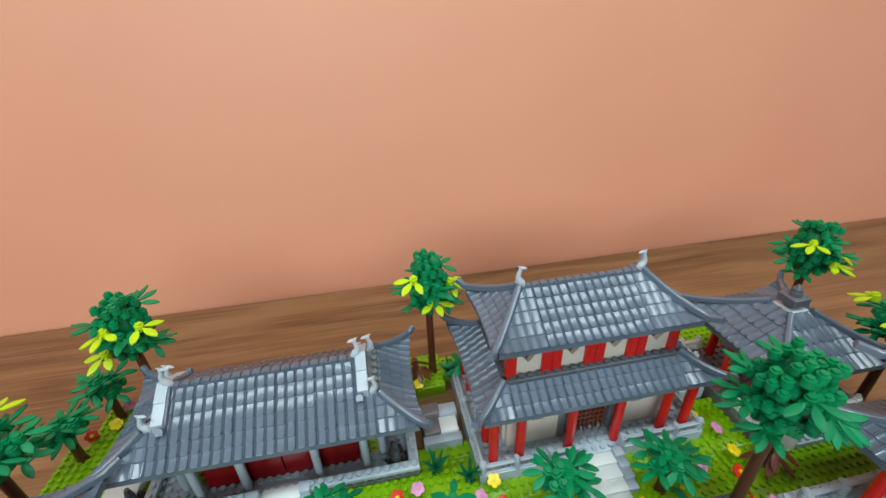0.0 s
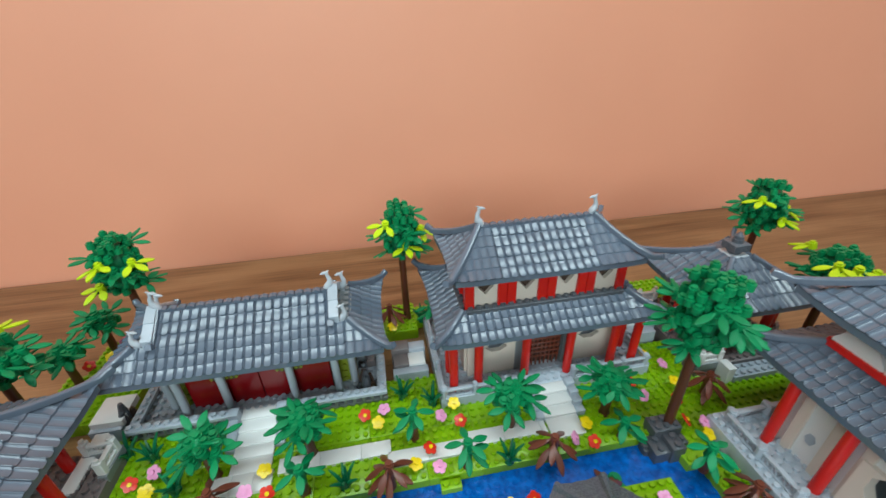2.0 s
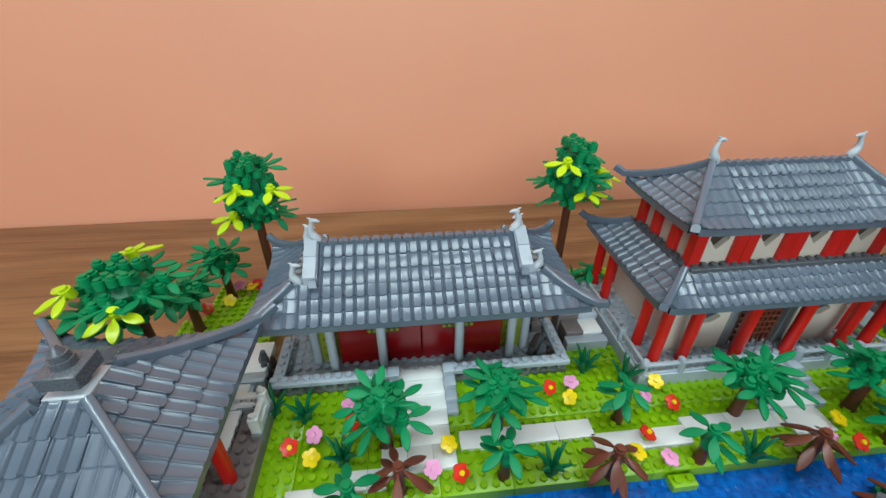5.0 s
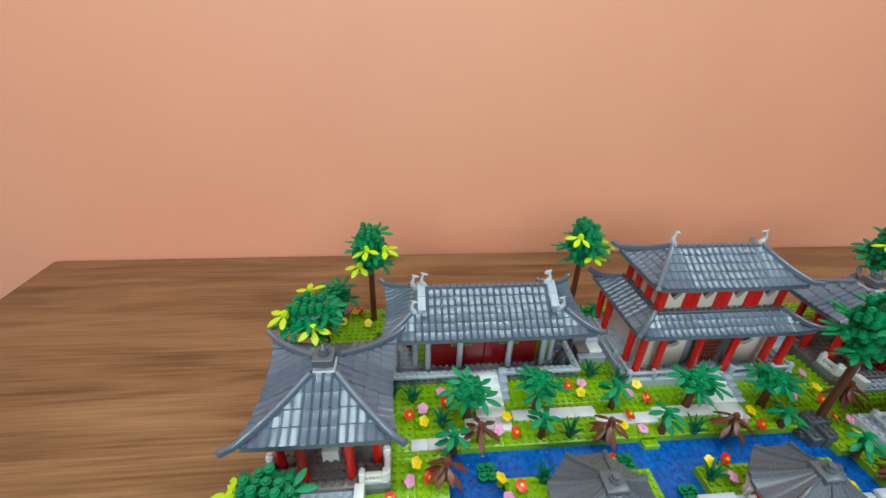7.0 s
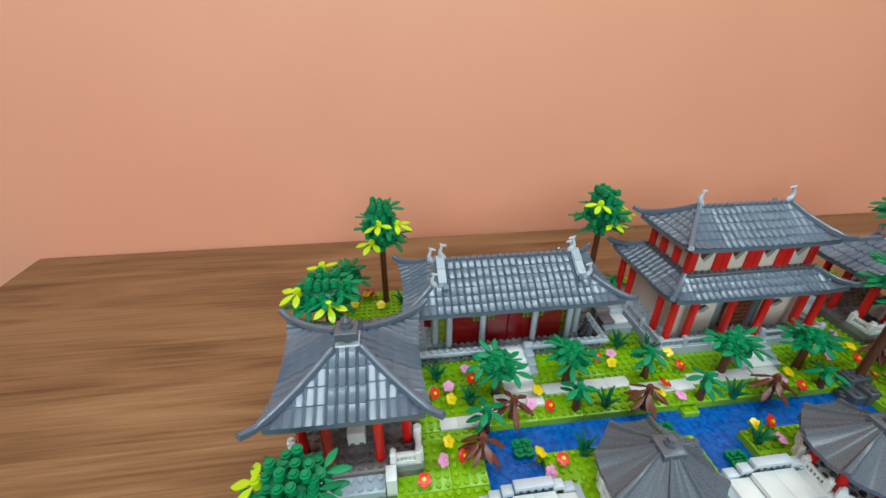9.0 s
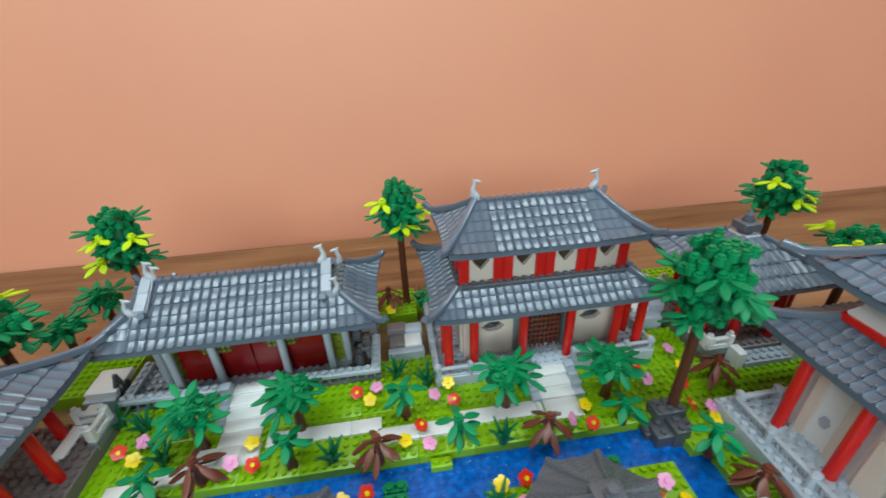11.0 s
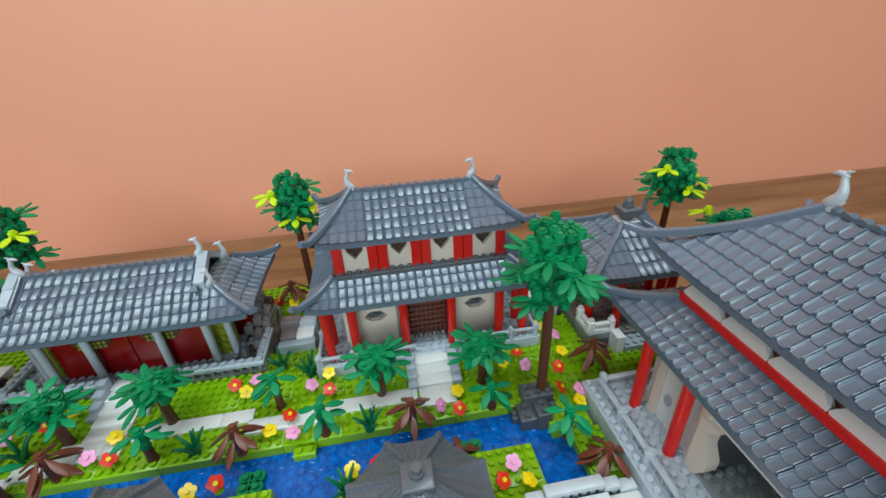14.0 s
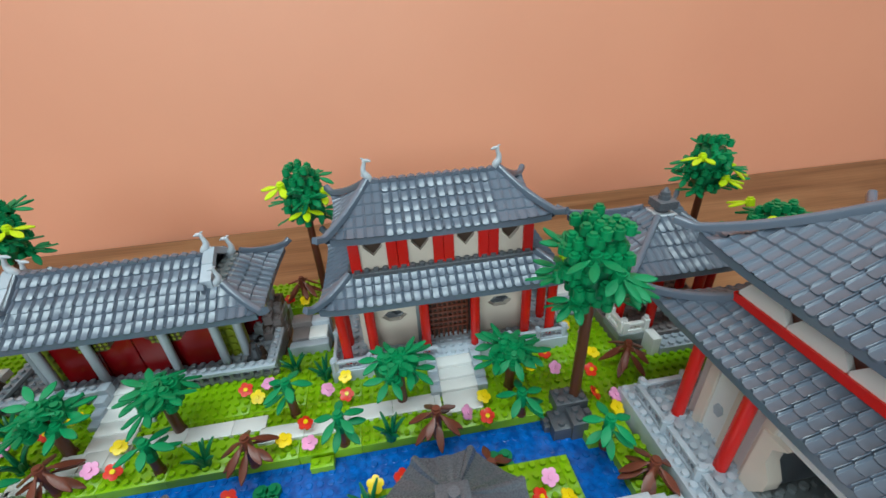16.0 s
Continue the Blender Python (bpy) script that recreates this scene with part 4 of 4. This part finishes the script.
tall_tree(29.3, 17.0, 21.0, 3, r=2.4, hgt=7.0, fans=15, z0=2.4, label="tall toy tree with large round green crown beside the pond")
YS = ((-130, 0.85), (-80, 0.4), (-20, 0.6))
tall_tree(4.8, 40.7, 19.4, 5, YS, r=2.25, hgt=6.5, fans=12, label="tall toy tree with green crown and yellow leaves between halls")
tall_tree(-28.6, 41.3, 18.6, 7, ((-95, 0.75), (-30, 0.65), (-120, 0.3)), r=2.25, hgt=6.5, fans=12, label="tall toy tree with green crown and yellow leaves behind the hall")
tall_tree(55.0, 37.2, 18.9, 9, ((-150, 0.8), (-80, 0.4), (-20, 0.5)), r=2.25, hgt=6.5, fans=12, label="tall toy tree with green and yellow leaves behind the pavilion")
tall_tree(-35.4, 29.2, 14.6, 11, ((-75, 0.62), (-150, 0.9), (100, 0.95)), r=2.7, hgt=3.9, fans=12, label="broad toy tree with green and yellow leaves behind the pavilion")
tall_tree(54.0, 25.0, 15.2, 13, ((-80, 0.85), (-150, 0.98), (110, 0.98), (-120, 1.0)), r=2.7, hgt=3.9, fans=12, label="broad toy tree with green and yellow leaves behind the great hall")
tall_tree(-35.8, 7.4, 11.6, 15, ((-95, 1.0), (-40, 0.35), (170, 0.6)), r=2.3, hgt=3.8, fans=11, label="broad toy tree with green studs and yellow leaves")
for i, (x, y, h, n) in enumerate(((13.6, 20.5, 5.3, 4), (24.1, 20.1, 5.2, 4), (-6.8, 21.3, 5.3, 4), (-15.8, 20.8, 5.3, 4), (-34.0, 41.7, 5.6, 3), (-35.6, 36.3, 5.2, 3), (31.5, 37.5, 4.6, 3))):
    bunch_palm(x, y, h, 20 + i, n)
for i, (x, y, h) in enumerate(((8.2, 17.1, 3.6), (-7.1, 17.5, 3.6), (24.2, 16.9, 2.7), (30.0, 12.4, 3.4), (3.5, 21.1, 4.2), (-18.1, 15.9, 3.6), (8.0, 38.6, 3.2))):
    small_palm(x, y, h, 40 + i)
for i, (x, y, h) in enumerate(((16.4, 16.2, 3.2), (0.8, 16.6, 3.2), (-14.8, 17.2, 3.0), (31.9, 9.0, 2.4), (36.2, 20.2, 3.0), (-19.2, 12.9, 3.0), (2.4, 39.5, 3.2), (20.0, 12.0, 1.2))):
    brown_plant(x, y, h, 60 + i)
for i, (x, y) in enumerate(((12.3, 16.8), (-3.5, 17.4), (6.0, 25.0), (2.8, 26.6), (-19.1, 19.9), (-22.6, 24.0), (-25.3, 24.8), (-8.6, 12.0), (10.4, 10.9), (6.8, 39.6), (-26.0, 40.5), (34.0, 33.5))):
    grass(x, y, 37 * i)
FLOWERS = "Y 8.2 23.8;R 8.4 21.5;P 6.5 22.5;P .6 24.5;R -1.5 24.2;Y -.1 23;R 4.8 19;Y 3.2 17.6;P 5.4 16.9;Y 21.1 18.6;R 20.9 16.5;P 19.2 17.2;R 31.3 16.9;Y 32.4 15;P 33 16.3;Y 32.4 26.3;P 28.9 20.6;R 32.2 19.6;Y 33.5 21.7;R 28.6 22.6;P 33.8 24.4;Y 26.7 21.5;Y -11 19.8;R -10.4 17.5;P -12.4 18;Y -16.7 23.9;R -.3 13.3;Y 10.9 12.2;R 13 12.4;P 24.2 10.2;Y 25 8.5;R 22.9 8.9;Y -2.3 12.9;R -23.2 20.9;Y -21.4 19.8;P -21.4 21.7;Y -22.5 14.4;R -21.2 12.6;P -23.3 12.4;R -25.3 10.6;Y -13.4 12;R -11.4 11;P -13.1 9.8;P 12.3 10.3;P -18.9 24.2;R -18.5 22.6;Y -33.4 39.7;R -31.1 42.5;P -33.1 42.5;R -35.4 38.5;Y -31.6 42.2;Y -29.4 39;R 34.5 35;Y 2.6 38;R .6 38.6;R 48.5 37;P 49.8 36.2"
for item in FLOWERS.split(";"):
    hue, x, y = item.split()
    flower(hue, float(x), float(y))


# ---- pond ----
def lily(x, y):
    bm = B()
    for i, j in ((-0.5, -0.5), (0.5, -0.5), (-0.5, 0.5), (0.5, 0.5)):
        cyl(bm, i, j, 0, 0.4, 0.62, 10)
        stud(bm, i, j, 0.4)
    solo("lily_pad", bm, GREEN, "round green studded lily pad floating on the pond", "lily pad", "lily pads", m=at(x, y, 0.8))


for x, y in ((2.0, 13.8), (21.2, 13.0), (-14.5, 13.8), (7.5, 9.6)):
    lily(x, y)
bm = B()
box(bm, -19.6, 31.5, -6, 17, 0.2, 0.6)
pond = solo("water", bm, WATER, "glossy dark blue toy-brick pond water", "water", kind="structure")
STUD8 = [(0.33 * math.cos(math.tau * k / 8), 0.33 * math.sin(math.tau * k / 8)) for k in range(8)]
verts, faces = [], []
for i in range(56):
    for j in range(25):
        x, y, n = -19.1 + i * TP, -5.4 + j * TP, len(verts)
        verts += [(x + s * p, y + s * q, z) for s, z in ((1.0, 0.58), (0.94, 0.655), (0.78, 0.68)) for p, q in STUD8]
        faces += [(n + r * 8 + k, n + r * 8 + (k + 1) % 8, n + r * 8 + 8 + (k + 1) % 8, n + r * 8 + 8 + k) for r in (0, 1) for k in range(8)]
        faces.append(tuple(range(n + 16, n + 24)))
me = bpy.data.meshes.new("water_stud")
me.from_pydata(verts, [], faces)
me.transform(Matrix.Scale(U, 4))
me.materials.append(WATER)
studs = new("water_stud", me)
studs.parent = pond
tagged(studs, "rows of small blue water studs", kind="stuff")

# rock under the tall tree
rock = thing("rock", 27.8, 15.8, 0, "dark grey studded rock at the pond edge", "rock")
for x0, y0, x1, y1, z in ((-1.4, -1.5, 0.2, 0.6, 2.0), (0.2, -1.7, 1.6, 0.2, 2.6), (-0.6, 0.2, 2.4, 2.0, 3.0), (1.6, -0.9, 2.5, 0.2, 2.1), (-1.9, -0.6, -1.4, 0.5, 1.4)):
    studded(rock, "rock_block", x0, x1, y0, y1, 0.3, z, DARK)

# corridor blocks between the halls
link = thing("garden_steps", 3.6, 30.6, 0, "grey and white toy-brick stepped passage between the halls", "steps")
for c, m in (((-1.6, 2.6, -1.6, -0.6, 0.4, 2.9), LIGHT), ((-1.4, 0.4, -0.6, 1.4, 0.4, 3.3), TAUPE), ((0.4, 2.4, -0.6, 1.4, 0.4, 3.2), WHITE), ((0.6, 2.6, 1.4, 2.8, 0.4, 3.7), LIGHT), ((-1.6, 0.6, 1.4, 3.0, 0.4, 3.9), TAUPE)):
    bm = B()
    rbox(bm, *c)
    part("step_brick", bm, m, link)
for x, y, m in ((-26.6, 28.6, LIGHT), (-1.2, 28.4, MID)):
    rk = thing("garden_rock", x, y, 0, "small dark grey rock pile beside the hall", "rock", "garden rocks")
    rnd = random.Random(int(x * 10))
    for k in range(9):
        bm = B()
        a, q = 2.4 * k, 0.38 * math.sqrt(k)
        h = 5.0 - 0.3 * k + rnd.uniform(-0.4, 0.4)
        tube(bm, ((q * math.cos(a), q * math.sin(a), 1.6), (q * math.cos(a), q * math.sin(a), h * 0.75), (q * math.cos(a) + 0.1, q * math.sin(a), h)), (0.62, 0.5, 0.22), 7, smooth=False)
        part("rock_lump", bm, DKBROWN if k % 2 else DARK, rk)
stack = thing("garden_rock", -0.7, 33.6, 0, "stacked brown and grey studded stones against the hall", "rock", "garden rocks")
rnd = random.Random(77)
for i in range(3):
    for j in range(4):
        z = 0.4
        while z < (3.2, 4.4, 5.4, 6.2)[j] - 0.7 * abs(i - 1):
            d = rnd.choice((0.7, 1.1))
            ox, oy = rnd.uniform(-0.15, 0.15), rnd.uniform(-0.2, 0.2)
            studded(stack, "stone_block", i - 1.5 + ox, i - 0.5 + ox, 1.25 * j - 2.5 + oy, 1.25 * j - 1.25 + oy, z, z + d, rnd.choice((TAUPE, DKBROWN, MID, TAUPE)))
            z += d
west = thing("side_wall_steps", -28.0, 28.6, 0, "white and grey toy-brick wall steps beside the hall", "steps")
for c, m in (((-1.6, 1.6, -1.6, 1.4, 0.4, 3.4), LIGHT), ((-1.4, 1.8, -1.2, 2.4, 3.4, 4.2), WHITE), ((-0.9, 0.7, -8, -1.6, 0.4, 3.0), LIGHT), ((-0.8, 0.5, -8, -1.7, 3.0, 3.35), WHITE)):
    bm = B()
    rbox(bm, *c)
    part("step_brick", bm, m, west)

# ---- white path ----
path = thing("garden_path", 0, 19, 0, "white smooth tiled garden path", "path", kind="structure")


def path_run(x0, x1, y0, y1, step=2.0):
    x = x0
    while x < x1 - 0.05:
        bm = B()
        e = min(x + step, x1)
        rbox(bm, x + 0.015, e - 0.015, y0 - 19, y1 - 19, 1.3, 1.98, 0.03)
        part("path_tile", bm, WHITE, path)
        x = e


path_run(-10.0, 1.0, 19.7, 21.3, 4.0)
path_run(0.6, 8.6, 18.3, 19.9, 4.0)
path_run(8.6, 17.2, 18.9, 20.6, 4.0)
path_run(-16.2, -10.4, 18.4, 20.4, 2.0)
path_run(-19.2, -15.8, 17.4, 18.9, 2.0)
path_run(-23.0, -18.6, 16.4, 17.9, 2.0)

# ---- lime garden plates ----
garden = thing("lawn", 0, 0, 0, "lime green studded toy-brick lawn plates", "lawn", kind="structure")
PLATES = {}


def plate_mesh(w, d):
    if (w, d) not in PLATES:
        bm = B()
        rbox(bm, 0.015, w - 0.015, 0.015, d - 0.015, 0.0, G, 0.03)
        for i in range(w):
            for j in range(d):
                stud(bm, i + 0.5, j + 0.5, G)
        PLATES[(w, d)] = mesh_of("lawn_plate", bm, LIME)
    return PLATES[(w, d)]


def lawn(x0, y0, lx, ly, z=0.0):
    w, d = max(1, round(lx / TP)), max(1, round(ly / TP))
    fx, fy = lx / w, ly / d
    for i in range(0, w, 6):
        for j in range(0, d, 6):
            piece("lawn_plate", plate_mesh(min(6, w - i), min(6, d - j)), garden, at(x0 + i * fx, y0 + j * fy, z + random.uniform(-0.03, 0.03)) @ Matrix.Diagonal((fx, fy, 1, 1)))


lawn(-28.0, 16.5, 61, 13)
lawn(5.3, 15.4, 2, 1, -0.3)
lawn(-28.0, 4.5, 9, 12)
lawn(29.0, 13.0, 4, 4)
lawn(30.5, 3.0, 3, 10)
lawn(-12.9, 3.6, 17, 9)
lawn(9.6, 3.4, 17, 9)
lawn(-36.0, 38.0, 42, 6)
lawn(-38.0, 30.0, 10, 8)
lawn(32.0, 17.0, 6, 12)
lawn(6.0, 40.0, 30, 3)
lawn(30.0, 36.0, 22, 6)
lawn(-41.0, 4.0, 13, 6)
lawn(38.0, 17.0, 16, 5)
link = thing("garden_steps", 34.6, 31.4, 0, "grey and white toy-brick stepped passage beside the pavilion", "steps")
for c, m in (((-1.8, 1.6, -2.2, -0.6, 0.4, 3.2), LIGHT), ((-1.6, 0.6, -0.6, 1.4, 0.4, 3.7), WHITE), ((0.6, 2.6, -0.8, 1.6, 0.4, 4.0), LIGHT), ((-1.2, 1.4, 1.4, 3.2, 0.4, 4.4), WHITE)):
    bm = B()
    rbox(bm, *c)
    part("step_brick", bm, m, link)
